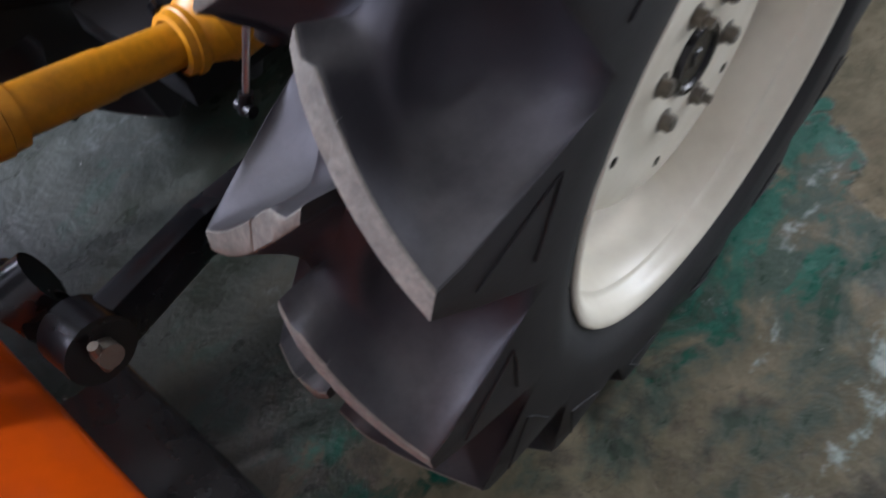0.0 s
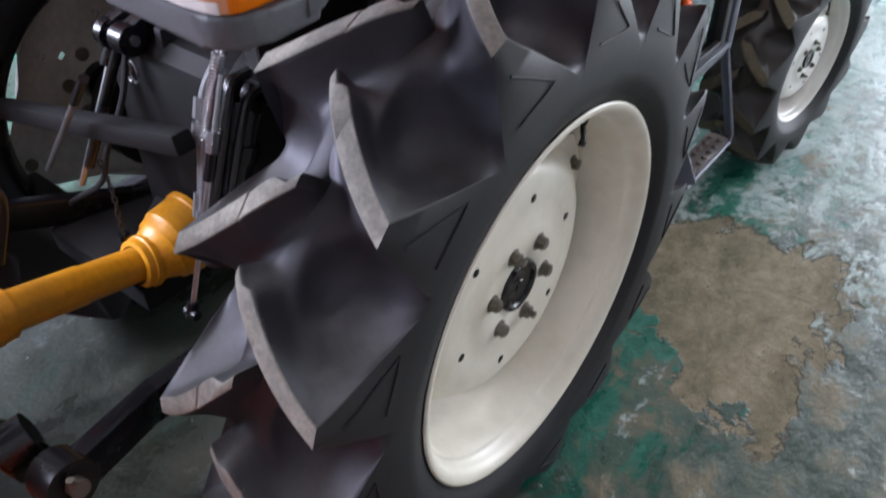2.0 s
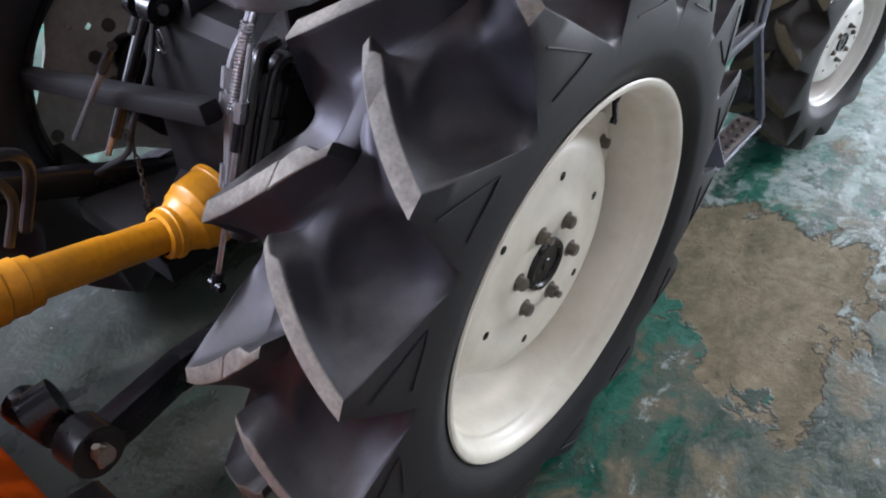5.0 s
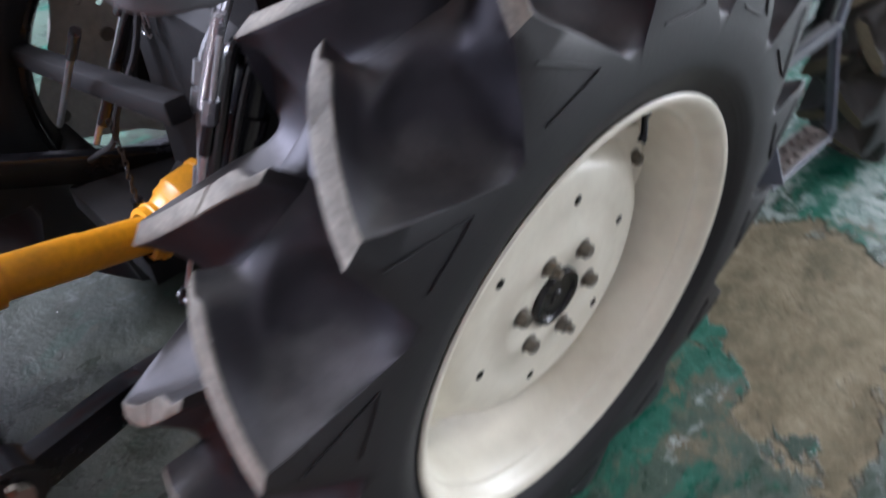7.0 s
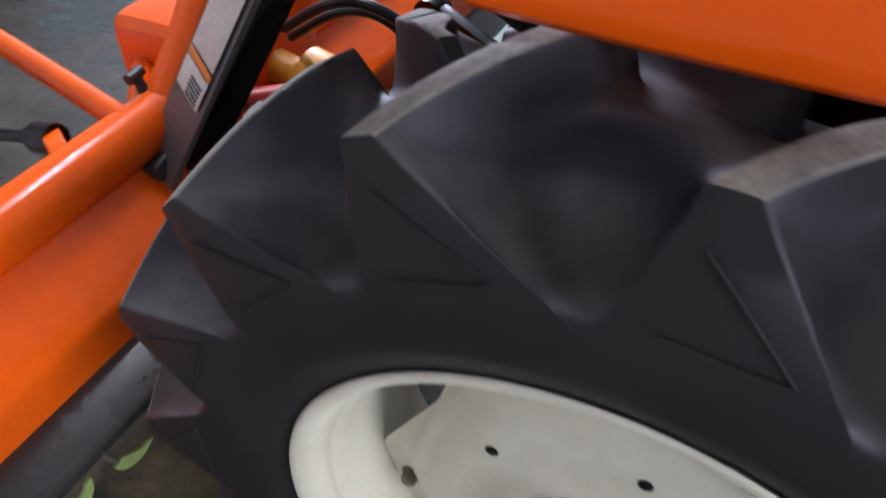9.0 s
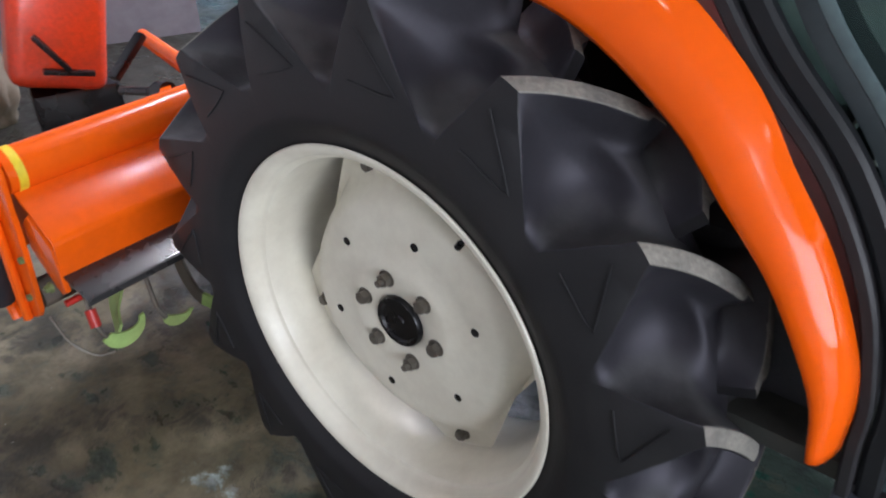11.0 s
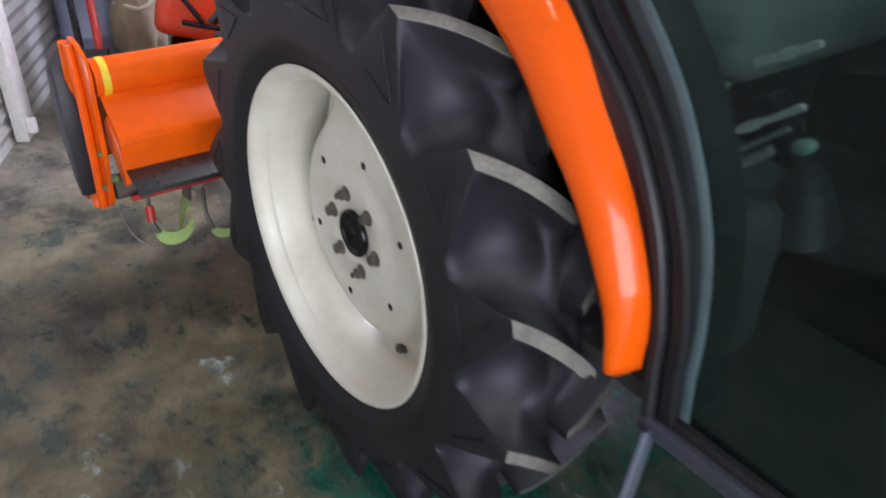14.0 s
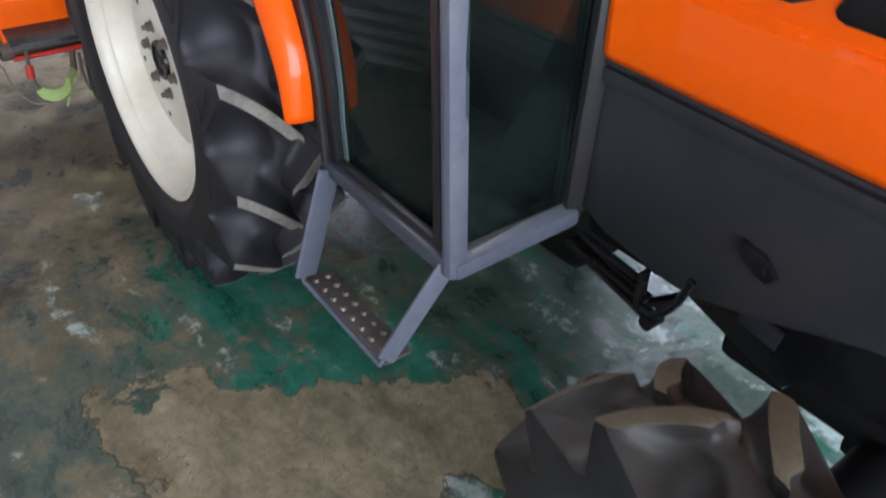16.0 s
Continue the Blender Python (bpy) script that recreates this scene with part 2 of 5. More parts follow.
def floor_material():
    """Worn, dusty concrete under scraped green paint, with oily dirt and painted shade."""
    m, n, l, b = material("green_painted_concrete")
    co = n.new("ShaderNodeTexCoord").outputs["Object"]
    where = n.new("ShaderNodeSeparateXYZ")
    l.new(co, where.inputs["Vector"])
    X, Y = where.outputs["X"], where.outputs["Y"]

    def add(*vs):
        out = vs[0]
        for v in vs[1:]:
            out = math_node(n, l, "ADD", out, v)
        return out

    def crack(scale, width):
        v = n.new("ShaderNodeTexVoronoi")
        v.feature = "DISTANCE_TO_EDGE"
        v.inputs["Scale"].default_value = scale
        w = n.new("ShaderNodeVectorMath")
        w.operation = "ADD"
        q = n.new("ShaderNodeTexNoise")
        q.inputs["Scale"].default_value, q.inputs["Detail"].default_value = 6, 6
        l.new(co, q.inputs["Vector"])
        l.new(co, w.inputs[0])
        l.new(q.outputs["Color"], w.inputs[1])
        l.new(w.outputs["Vector"], v.inputs["Vector"])
        return smooth_range(n, l, v.outputs["Distance"], 0.0, width, 1.0, 0.0)

    def mul(v, k):
        return math_node(n, l, "MULTIPLY", v, k)

    def warped(source, scale, amount):
        q = n.new("ShaderNodeTexNoise")
        q.inputs["Scale"].default_value, q.inputs["Detail"].default_value = scale, 3
        l.new(co, q.inputs["Vector"])
        c, k, w = (n.new("ShaderNodeVectorMath") for _ in range(3))
        c.operation, k.operation, w.operation = "SUBTRACT", "SCALE", "ADD"
        l.new(q.outputs["Color"], c.inputs[0])
        c.inputs[1].default_value = (0.5, 0.5, 0.5)
        l.new(c.outputs["Vector"], k.inputs[0])
        k.inputs["Scale"].default_value = amount
        l.new(source, w.inputs[0])
        l.new(k.outputs["Vector"], w.inputs[1])
        return w.outputs["Vector"]

    def stretched(turn, along):
        m2 = n.new("ShaderNodeMapping")
        m2.inputs["Rotation"].default_value = (0, 0, turn)
        m2.inputs["Scale"].default_value = (1.0, along, 1.0)
        l.new(warped(co, 3.0, 0.22), m2.inputs["Vector"])
        return m2.outputs["Vector"]

    def both(p, q):
        return math_node(n, l, "MULTIPLY", p, q)

    def off(v, k):
        return mul(add(v, -0.5), k)

    wob = warped(co, 5.0, 0.1)
    big = tex_noise(n, l, 1.7, 4, 0.6, co)
    blot = tex_noise(n, l, 7.0, 6, 0.62, wob)
    sweep_a = tex_noise(n, l, 7.0, 7, 0.66, stretched(0.55, 0.3))
    sweep_b = tex_noise(n, l, 9.0, 6, 0.64, stretched(-0.75, 0.33))
    small = tex_noise(n, l, 24, 7, 0.7, wob)
    speck = tex_noise(n, l, 110, 3, 0.6, co)
    olive = ramp(n, l, add(mul(small, 0.3), mul(blot, 0.7)), [(0.34, (0.065, 0.055, 0.031)), (0.45, (0.122, 0.105, 0.06)), (0.54, (0.18, 0.155, 0.094)), (0.66, (0.27, 0.232, 0.148))])
    tan = ramp(n, l, add(mul(small, 0.4), mul(sweep_b, 0.6)), [(0.34, (0.135, 0.112, 0.07)), (0.47, (0.25, 0.208, 0.134)), (0.56, (0.34, 0.285, 0.188)), (0.68, (0.46, 0.39, 0.27))])
    grey = ramp(n, l, small, [(0.3, (0.1, 0.093, 0.08)), (0.55, (0.25, 0.222, 0.175)), (0.75, (0.4, 0.362, 0.29))])
    emerald = ramp(n, l, add(mul(sweep_a, 0.65), mul(small, 0.35)), [(0.36, (0.006, 0.07, 0.046)), (0.5, (0.016, 0.165, 0.108)), (0.6, (0.05, 0.24, 0.175)), (0.7, (0.13, 0.32, 0.26))])
    film = ramp(n, l, add(mul(blot, 0.5), mul(sweep_a, 0.5)), [(0.36, (0.035, 0.055, 0.04)), (0.5, (0.085, 0.12, 0.09)), (0.64, (0.16, 0.215, 0.175))])
    chalk = ramp(n, l, add(mul(small, 0.5), mul(sweep_b, 0.5)), [(0.36, (0.14, 0.245, 0.21)), (0.5, (0.3, 0.42, 0.385)), (0.64, (0.6, 0.67, 0.64))])

    # a patch where the paint has come off in one sheet, beside the step
    hole = both(both(smooth_range(n, l, add(mul(X, 0.68), Y, off(blot, 0.55), off(big, 0.3)), 0.605, 0.63),
                     smooth_range(n, l, add(Y, off(sweep_b, 0.5), mul(X, -0.2), smooth_range(n, l, X, -0.55, -0.3, 0.5, 0.0)), 1.09, 1.12, 1.0, 0.0)),
                smooth_range(n, l, add(X, off(blot, 0.45), off(sweep_b, 0.35)), 0.39, 0.42, 1.0, 0.0))
    # brown bare ground to the rear, mixed with thin film and scuffed chalk further on
    rear = smooth_range(n, l, add(Y, off(big, 0.9), mul(X, -0.4)), -0.55, 0.2, 1.0, 0.0)
    base = mix(n, l, smooth_range(n, l, add(mul(sweep_a, 0.5), mul(blot, 0.5), mul(rear, 0.075), smooth_range(n, l, X, -0.75, -0.3, -0.1, 0.0)), 0.47, 0.57), film, olive)
    base = mix(n, l, smooth_range(n, l, add(Y, off(blot, 0.9)), -1.75, -1.35, 0.85, 0.0), base, grey)
    # thick paint is left in brushed tatters beside and under the machine
    front = smooth_range(n, l, Y, 1.2, 1.9)
    near = add(X, off(big, 0.5), off(sweep_a, 1.1), off(blot, 0.9), off(small, 0.3), mul(rear, 0.45), smooth_range(n, l, Y, -1.3, -0.8, 1.1, 0.0), mul(front, 0.12))
    thick = smooth_range(n, l, near, 0.1, 0.22, 0.93, 0.0)
    worn_off = smooth_range(n, l, add(sweep_b, off(small, 0.3), smooth_range(n, l, X, -0.55, -0.25, 0.12, 0.0), mul(front, 0.02)), 0.478, 0.565, 0.0, 0.88)
    base = mix(n, l, both(thick, math_node(n, l, "SUBTRACT", 1.0, worn_off)), base, emerald)
    scuffed = add(mul(sweep_a, 0.45), mul(sweep_b, 0.3), mul(small, 0.25), smooth_range(n, l, Y, 0.3, 1.7, -0.05, 0.05), smooth_range(n, l, Y, 1.7, 2.7, 0.0, 0.05),
                  smooth_range(n, l, X, 0.0, 0.4, 0.0, 0.012), smooth_range(n, l, Y, -1.0, -0.3, -0.1, 0.0))
    base = mix(n, l, smooth_range(n, l, scuffed, 0.515, 0.575, 0.0, 0.85), base, chalk)
    base = mix(n, l, mul(hole, 0.94), base, tan)
    rim = mul(both(hole, math_node(n, l, "SUBTRACT", 1.0, hole)), 2.6)
    base = mix(n, l, rim, base, (0.045, 0.038, 0.028))
    # oily dirt, and the machine's shade painted under the axle and the tiller
    oil_shade = add(mul(tex_noise(n, l, 3.1, 6, 0.62, wob), 0.65), mul(small, 0.35), smooth_range(n, l, Y, -0.8, 0.8, 0.06, -0.05),
              both(both(smooth_range(n, l, X, -0.6, -0.02, 0.27, 0.0), smooth_range(n, l, X, -2.0, -1.3)), smooth_range(n, l, Y, 0.0, 0.5, 1.0, 0.0)))
    base = mix(n, l, smooth_range(n, l, oil_shade, 0.53, 0.66, 0.0, 0.85), base, (0.03, 0.03, 0.023))
    pits = smooth_range(n, l, tex_noise(n, l, 34, 5, 0.75, stretched(0.2, 0.5)), 0.31, 0.36, 0.75, 0.0)
    base = mix(n, l, both(pits, smooth_range(n, l, blot, 0.42, 0.52)), base, (0.04, 0.033, 0.024))
    base = mix(n, l, mul(both(crack(5.0, 0.018), smooth_range(n, l, big, 0.45, 0.6)), 0.6), base, (0.035, 0.03, 0.024))
    base = mix(n, l, smooth_range(n, l, speck, 0.68, 0.75, 0.0, 0.5), base, (0.03, 0.026, 0.022))
    chip = tex_noise(n, l, 60, 3, 0.5, co)
    base = mix(n, l, smooth_range(n, l, chip, 0.745, 0.765, 0.0, 0.7), base, (0.62, 0.62, 0.58))
    l.new(base, b.inputs["Base Color"])
    l.new(smooth_range(n, l, add(mul(sweep_a, 0.6), mul(blot, 0.4), mul(hole, 0.2)), 0.4, 0.62, 0.22, 0.7), b.inputs["Roughness"])
    l.new(add(mul(hole, -0.3), 0.42), b.inputs["Specular IOR Level"])
    hgt = add(mul(small, 0.45), mul(sweep_b, 0.5), mul(thick, 0.1), mul(hole, -0.35), mul(pits, -0.5), mul(blot, 1.2), mul(sweep_a, 0.5))
    bump(n, l, b, hgt, 0.7, 0.009)
    return m


FLOOR = floor_material()

# ---- mesh helpers ----


def link_mesh(name, bm, mats, parent=None, label="", sharp=35.0):
    bmesh.ops.recalc_face_normals(bm, faces=bm.faces)
    for f in bm.faces:
        f.smooth = True
    for e in bm.edges:
        if len(e.link_faces) == 2 and not e.seam and e.calc_face_angle(0) > radians(sharp):
            e.smooth = False
    me = bpy.data.meshes.new(name)
    bm.to_mesh(me)
    bm.free()
    for mt in mats if isinstance(mats, (list, tuple)) else [mats]:
        me.materials.append(mt)
    ob = new(name, me)
    if parent:
        ob.parent = parent
    if label:
        ob["label"] = label
    return ob


def part(name, bm, mats, parent, label="", sharp=35.0):
    return link_mesh(name, bm, mats, parent, label, sharp)


def thing(name, label, category, at=(0, 0, 0), group="", kind=""):
    ob = new(name)
    ob.empty_display_size = 0.1
    ob.location = at
    return tagged(ob, label, category, group, kind)


def box(bm, size, m=Matrix(), bevel=0.0, seg=2):
    made = bmesh.ops.create_cube(bm, size=1.0)["verts"]
    bmesh.ops.scale(bm, vec=size, verts=made)
    if bevel:
        es = list({e for v in made for e in v.link_edges})
        res = bmesh.ops.bevel(bm, geom=es, offset=bevel, segments=seg, profile=0.6, affect="EDGES")
        made = list({v for f in res["faces"] for v in f.verts} | {v for v in made if v.is_valid})
    bmesh.ops.transform(bm, matrix=m, verts=made)
    return made


def frame_between(a, b):
    a, b = Vector(a), Vector(b)
    return Matrix.Translation((a + b) / 2) @ (b - a).to_track_quat("Z", "Y").to_matrix().to_4x4()


def rod(bm, a, b, r, seg=16, r2=None):
    d = (Vector(b) - Vector(a)).length
    bmesh.ops.create_cone(bm, cap_ends=True, segments=seg, radius1=r, radius2=r if r2 is None else r2, depth=d, matrix=frame_between(a, b))


def bar(bm, a, b, w, t, bevel=0.004, twist=0.0):
    d = (Vector(b) - Vector(a)).length
    box(bm, (w, t, d), frame_between(a, b) @ pose(0, 0, 0, 0, 0, twist), bevel)


def sweep(bm, pts, r, seg=10, closed=False):
    """A round bar bent along points."""
    pts = [Vector(p) for p in pts]
    rings, up = [], None
    for i, p in enumerate(pts):
        d = (pts[min(i + 1, len(pts) - 1)] - pts[max(i - 1, 0)]).normalized()
        if up is None:
            up = d.orthogonal().normalized()
        up = (up - d * up.dot(d)).normalized()
        s = d.cross(up)
        rings.append([bm.verts.new(p + r * (math.cos(2 * math.pi * k / seg) * up + math.sin(2 * math.pi * k / seg) * s)) for k in range(seg)])
    for a, b in zip(rings, rings[1:]):
        for k in range(seg):
            bm.faces.new((a[k], a[(k + 1) % seg], b[(k + 1) % seg], b[k]))
    for ring in (rings[0], rings[-1]):
        bm.faces.new(ring)


def smooth_path(ctrl, n=8):
    """Points on a smooth curve through the given ones."""
    c = [Vector(p) for p in ctrl]
    c = [2 * c[0] - c[1]] + c + [2 * c[-1] - c[-2]]
    out = []
    for i in range(1, len(c) - 2):
        for k in range(n):
            t = k / n
            p0, p1, p2, p3 = c[i - 1:i + 3]
            out.append(0.5 * (2 * p1 + (p2 - p0) * t + (2 * p0 - 5 * p1 + 4 * p2 - p3) * t * t + (3 * p1 - p0 - 3 * p2 + p3) * t ** 3))
    return out + [c[-2]]


def revolve(bm, profile, seg=72, m=Matrix(), a0=0.0, a1=360.0):
    """Turns (x, r) pairs about the x axis."""
    full = abs(a1 - a0) >= 360
    cols = []
    for k in range(seg if full else seg + 1):
        a = radians(a0 + (a1 - a0) * k / seg)
        cols.append([bm.verts.new(m @ Vector((x, r * math.cos(a), r * math.sin(a)))) for x, r in profile])
    for k in range(len(cols) if full else len(cols) - 1):
        p, q = cols[k], cols[(k + 1) % len(cols)]
        for i in range(len(profile) - 1):
            bm.faces.new((p[i], q[i], q[i + 1], p[i + 1]))


def plate(bm, pts, thick, m=Matrix(), bevel=0.0):
    """A flat plate: outline points in the local y-z plane, thick along x."""
    lo = [bm.verts.new(m @ Vector((-thick / 2, y, z))) for y, z in pts]
    hi = [bm.verts.new(m @ Vector((thick / 2, y, z))) for y, z in pts]
    fs = [bm.faces.new(lo[::-1]), bm.faces.new(hi)]
    k = len(pts)
    for i in range(k):
        fs.append(bm.faces.new((lo[i], lo[(i + 1) % k], hi[(i + 1) % k], hi[i])))
    if bevel:
        es = list({e for f in fs[:2] for e in f.edges})
        bmesh.ops.bevel(bm, geom=es, offset=bevel, segments=2, profile=0.6, affect="EDGES")


def sheet(bm, profile, x0, x1, thick, steps=1, m=Matrix()):
    """A bent sheet: an open profile in y-z pushed along x, with thickness."""
    pr = [Vector((0, y, z)) for y, z in profile]
    off = []
    for i, p in enumerate(pr):
        d = (pr[min(i + 1, len(pr) - 1)] - pr[max(i - 1, 0)]).normalized()
        off.append(p + Vector((0, -d.z, d.y)) * thick)
    ring = pr + off[::-1]
    rows = []
    for s in range(steps + 1):
        x = x0 + (x1 - x0) * s / steps
        rows.append([bm.verts.new(m @ Vector((x, p.y, p.z))) for p in ring])
    k = len(ring)
    for a, b in zip(rows, rows[1:]):
        for i in range(k):
            bm.faces.new((a[i], a[(i + 1) % k], b[(i + 1) % k], b[i]))
    n = len(pr)
    for r in (rows[0], rows[-1]):
        for i in range(n - 1):
            bm.faces.new((r[i], r[i + 1], r[k - 2 - i], r[k - 1 - i]))


def hex_bolt(bm, at, axis, r, h, stud=0.0):
    at, axis = Vector(at), Vector(axis).normalized()
    rod(bm, at - axis * 0.006, at, r * 1.5, 20)
    rod(bm, at, at + axis * h, r * 1.13, 6)
    if stud:
        rod(bm, at + axis * h, at + axis * (h + stud), r * 0.6, 12)
    else:
        rod(bm, at + axis * h, at + axis * (h + 0.002), r * 0.85, 12)


# ---- wheels ----


def tyre_mesh(scale_r, scale_x, lugs, phase, floor_clip, sweep_deg=12.5, broad=1.0, fill=0.0):
    """A ribbed farm tyre: swept lugs, each ending in a broad shoulder plate, with scooped hollows between them."""
    bm = bmesh.new()
    pitch = 360.0 / lugs
    arc = radians(pitch) * 0.55
    k = arc / 0.23
    rows = [  # hull d, r; carcass d, r; half widths behind, ahead; flank widths behind, ahead; sweep share; strength; on top
        (0.110, 0.318, 0.110, 0.318, .03, .10, .03, .03, 0, 1, 0), (0.1225, 0.335, 0.1225, 0.335, .03, .10, .03, .03, 0, 1, 0),
        (0.1292, 0.3475, 0.1292, 0.3475, .03, .10, .03, .03, 0, 1, 0), (0.1306, 0.3490, 0.1306, 0.3490, .03, .10, .03, .03, 0, 1, 0),
        (0.1330, 0.3560, 0.1330, 0.3560, .03, .10, .03, .03, 0, 1, 0), (0.1341, 0.3572, 0.1341, 0.3572, .03, .10, .03, .03, 0, 1, 0),
        (0.1357, 0.3638, 0.1357, 0.3638, .03, .10, .03, .03, 0, 1, 0), (0.1370, 0.3655, 0.1370, 0.3655, .03, .10, .03, .03, 0, 1, 0),
        (0.1385, 0.3800, 0.1385, 0.3800, .03, .10, .03, .03, 0, 1, 0),
        (0.1405, 0.395, 0.1405, 0.395, .055, .15, .015, .015, 0, 1, 0), (0.141, 0.416, 0.141, 0.416, .058, .155, .012, .010, 0, 1, 0),
        (0.1402, 0.430, 0.139, 0.4295, .056, .139, .014, .022, 0, 1, 0), (0.1395, 0.446, 0.133, 0.441, .05, .117, .018, .04, 0, 1, 0),
        (0.1385, 0.463, 0.126, 0.453, .043, .096, .022, .05, 0, 1, 0), (0.137, 0.482, 0.117, 0.464, .035, .074, .026, .056, 0, 1, 0),
        (0.135, 0.505, 0.106, 0.476, .028, .051, .03, .056, 0, 1, 0), (0.1325, 0.528, 0.092, 0.484, .019, .030, .032, .056, 0, 1, 0),
        (0.129, 0.5485, 0.077, 0.490, .0145, .0145, .033, .058, 0, 1, 1)]
    for t in (0.05, 0.1, 0.16, 0.22, 0.29, 0.36, 0.43, 0.5, 0.57, 0.64, 0.71, 0.78, 0.84, 0.9, 0.96, 1.02, 1.08, 1.12):
        d = 0.129 * (1 - t)
        tt = min(t, 1)
        rl = 0.5485 + 0.0175 * math.sin(tt * math.pi / 2)
        rc = 0.490 + 0.026 * math.sin(tt * math.pi / 2)
        share = 0.72 * t + 0.28 * t * t
        half = broad * 0.0118 * math.sqrt(1 + (0.93 * (0.72 + 0.56 * tt)) ** 2)
        # the nose ends square, so its leading edge is cut back near the middle
        lead = min(half, (1.0 - share) * 0.12)
        rows.append((d, rl - 0.004 * max(0.0, t - 0.96) / 0.16, d * 0.62 if t <= 1 else d, rc, half, max(lead, -half * 0.15), .030 - .008 * tt, .034 - .012 * tt + .026 * max(0.0, 1 - t * 2.2), share, 1, 1))
    rows += [(-0.0185, 0.54, -0.0165, 0.508, .013, .002, .02, .02, 1.16, 0.35, 0), (-0.019, 0.53, -0.0175, 0.492, .013, .002, .02, .02, 1.2, 0.0, 0), (-0.019, 0.55, -0.018, 0.47, .013, .002, .02, .02, 1.2, 0.0, 0)]
    # a shallower tread: the carcass is raised towards the lug faces
    rows = [row[:2] + (row[2] + (row[0] - row[2]) * fill, row[3] + (row[1] - row[3]) * fill) + row[4:] for row in rows]
    # one more ring between each two on the shoulder, so that the hollows are round
    fine = []
    for i, row in enumerate(rows):
        fine.append(row)
        if 10 <= i < 22:
            nxt = rows[i + 1]
            fine.append(tuple((p + q) / 2 for p, q in zip(row[:10], nxt[:10])) + (min(row[10], nxt[10]),))
    rows = fine
    # a shallow step runs round the tread where two parts of the mould met
    seam = [i for i, row in enumerate(rows) if row[10] and row[8] > 0.62][0]
    rows.insert(seam + 1, rows[seam][:1] + (rows[seam][1] - 0.0012,) + (rows[seam][2] - 0.0012, rows[seam][3]) + rows[seam][4:])
    rows[seam + 1] = (rows[seam][0] - 0.0012,) + rows[seam + 1][1:]
    offs = []
    wall = ((0.05, 0.86), (0.13, 0.66), (0.25, 0.42), (0.42, 0.21), (0.62, 0.08), (0.82, 0.02))
    for row in rows:
        wt, wf, ft, ff = (q * k for q in row[4:8])
        room = arc - wt - wf - 0.004
        if ft + ff > room:
            ft, ff = ft * room / (ft + ff), ff * room / (ft + ff)
        lip = min(0.0022, (wt + wf) * 0.2)
        o = [(wt, 0.97), (wt - lip, 1.0), (wt * 0.3 - wf * 0.3, 1.0), (-wf + lip, 1.0), (-wf, 0.97)]
        soft_edge = 1.0 if not row[10] else max(0.0, 1 - row[8] * 2.2)
        o += [(-wf - ff * q, h + ((1 - q) ** 1.25 - h) * soft_edge) for q, h in wall]
        g0, g1 = -wf - ff, -arc + wt + ft
        o += [(g0 + (g1 - g0) * q / 12, 0.0) for q in range(13)]
        o += [(-arc + wt + ft * q, h) for q, h in wall[::-1]]
        offs.append(o)
    hollow = Vector((0.133, 0.528, 0.0))
    hollow_axis = Vector((0.88, 0.475, 0.0))
    hollow_r, hollow_long, hollow_at, soft = 0.083, 0.118, radians(pitch * 0.62), 0.022
    nc = len(offs[0])
    for side in (1, -1):
        base = phase + (pitch / 2 if side < 0 else 0)
        grid = []
        for row, o in zip(rows, offs):
            dl, rl, dc, rc, *_, s, e, top = row
            ring = []
            for lug in range(lugs):
                for q, mk in o:
                    mk *= e
                    a = radians(base + lug * pitch - sweep_deg * s * pitch / 24.0) + q / 0.55
                    d, r = dc + (dl - dc) * mk, rc + (rl - rc) * mk
                    if mk < 0.95 and s < 0.75:
                        # a ball-shaped hollow with soft edges is scooped out between the lugs
                        da = a - radians(base + lug * pitch) + hollow_at
                        p = Vector((d, r * math.cos(da), r * math.sin(da))) - hollow
                        deep = p.dot(hollow_axis)
                        q3 = p - hollow_axis * deep + hollow_axis * (deep * hollow_r / hollow_long)
                        far = q3.length
                        if deep < 0 and far < hollow_r + soft:
                            gap = max(0.0, 1 - abs(far - hollow_r) / soft)
                            want = max(far, hollow_r) + gap * gap * soft / 4
                            edge_keep = min(1.0, (0.95 - mk) / 0.12) * (1.0 - fill)
                            q3 = q3 * ((far + (want - far) * edge_keep * min(1.0, max(0.0, (0.75 - s) / 0.4)) * min(1.0, -deep / 0.012)) / far)
                            deep = q3.dot(hollow_axis)
                            p = hollow + q3 - hollow_axis * deep + hollow_axis * (deep * hollow_long / hollow_r)
                            d, r, da = p.x, math.hypot(p.y, p.z), math.atan2(p.z, p.y)
                            a = da + radians(base + lug * pitch) - hollow_at
                    y, z = r * scale_r * math.cos(a), r * scale_r * math.sin(a)
                    if z < floor_clip:
                        z = floor_clip
                    ring.append(bm.verts.new((side * d * scale_x, y, z)))
            grid.append(ring)
        # columns run downwards in angle inside a lug, lugs run upwards: order them by the lug before
        order = [lug * nc + c for lug in range(lugs - 1, -1, -1) for c in range(nc)]
        tot = len(order)
        for i in range(len(rows) - 1):
            for j in range(tot):
                c0, c1 = order[j], order[(j + 1) % tot]
                f = bm.faces.new((grid[i][c0], grid[i][c1], grid[i + 1][c1], grid[i + 1][c0]))
                c = c0 % nc
                if rows[i][10] and rows[i + 1][10] and c < 4:
                    f.material_index = 1
                elif (c >= 4 or c == 0) and i > 11:
                    f.material_index = 2
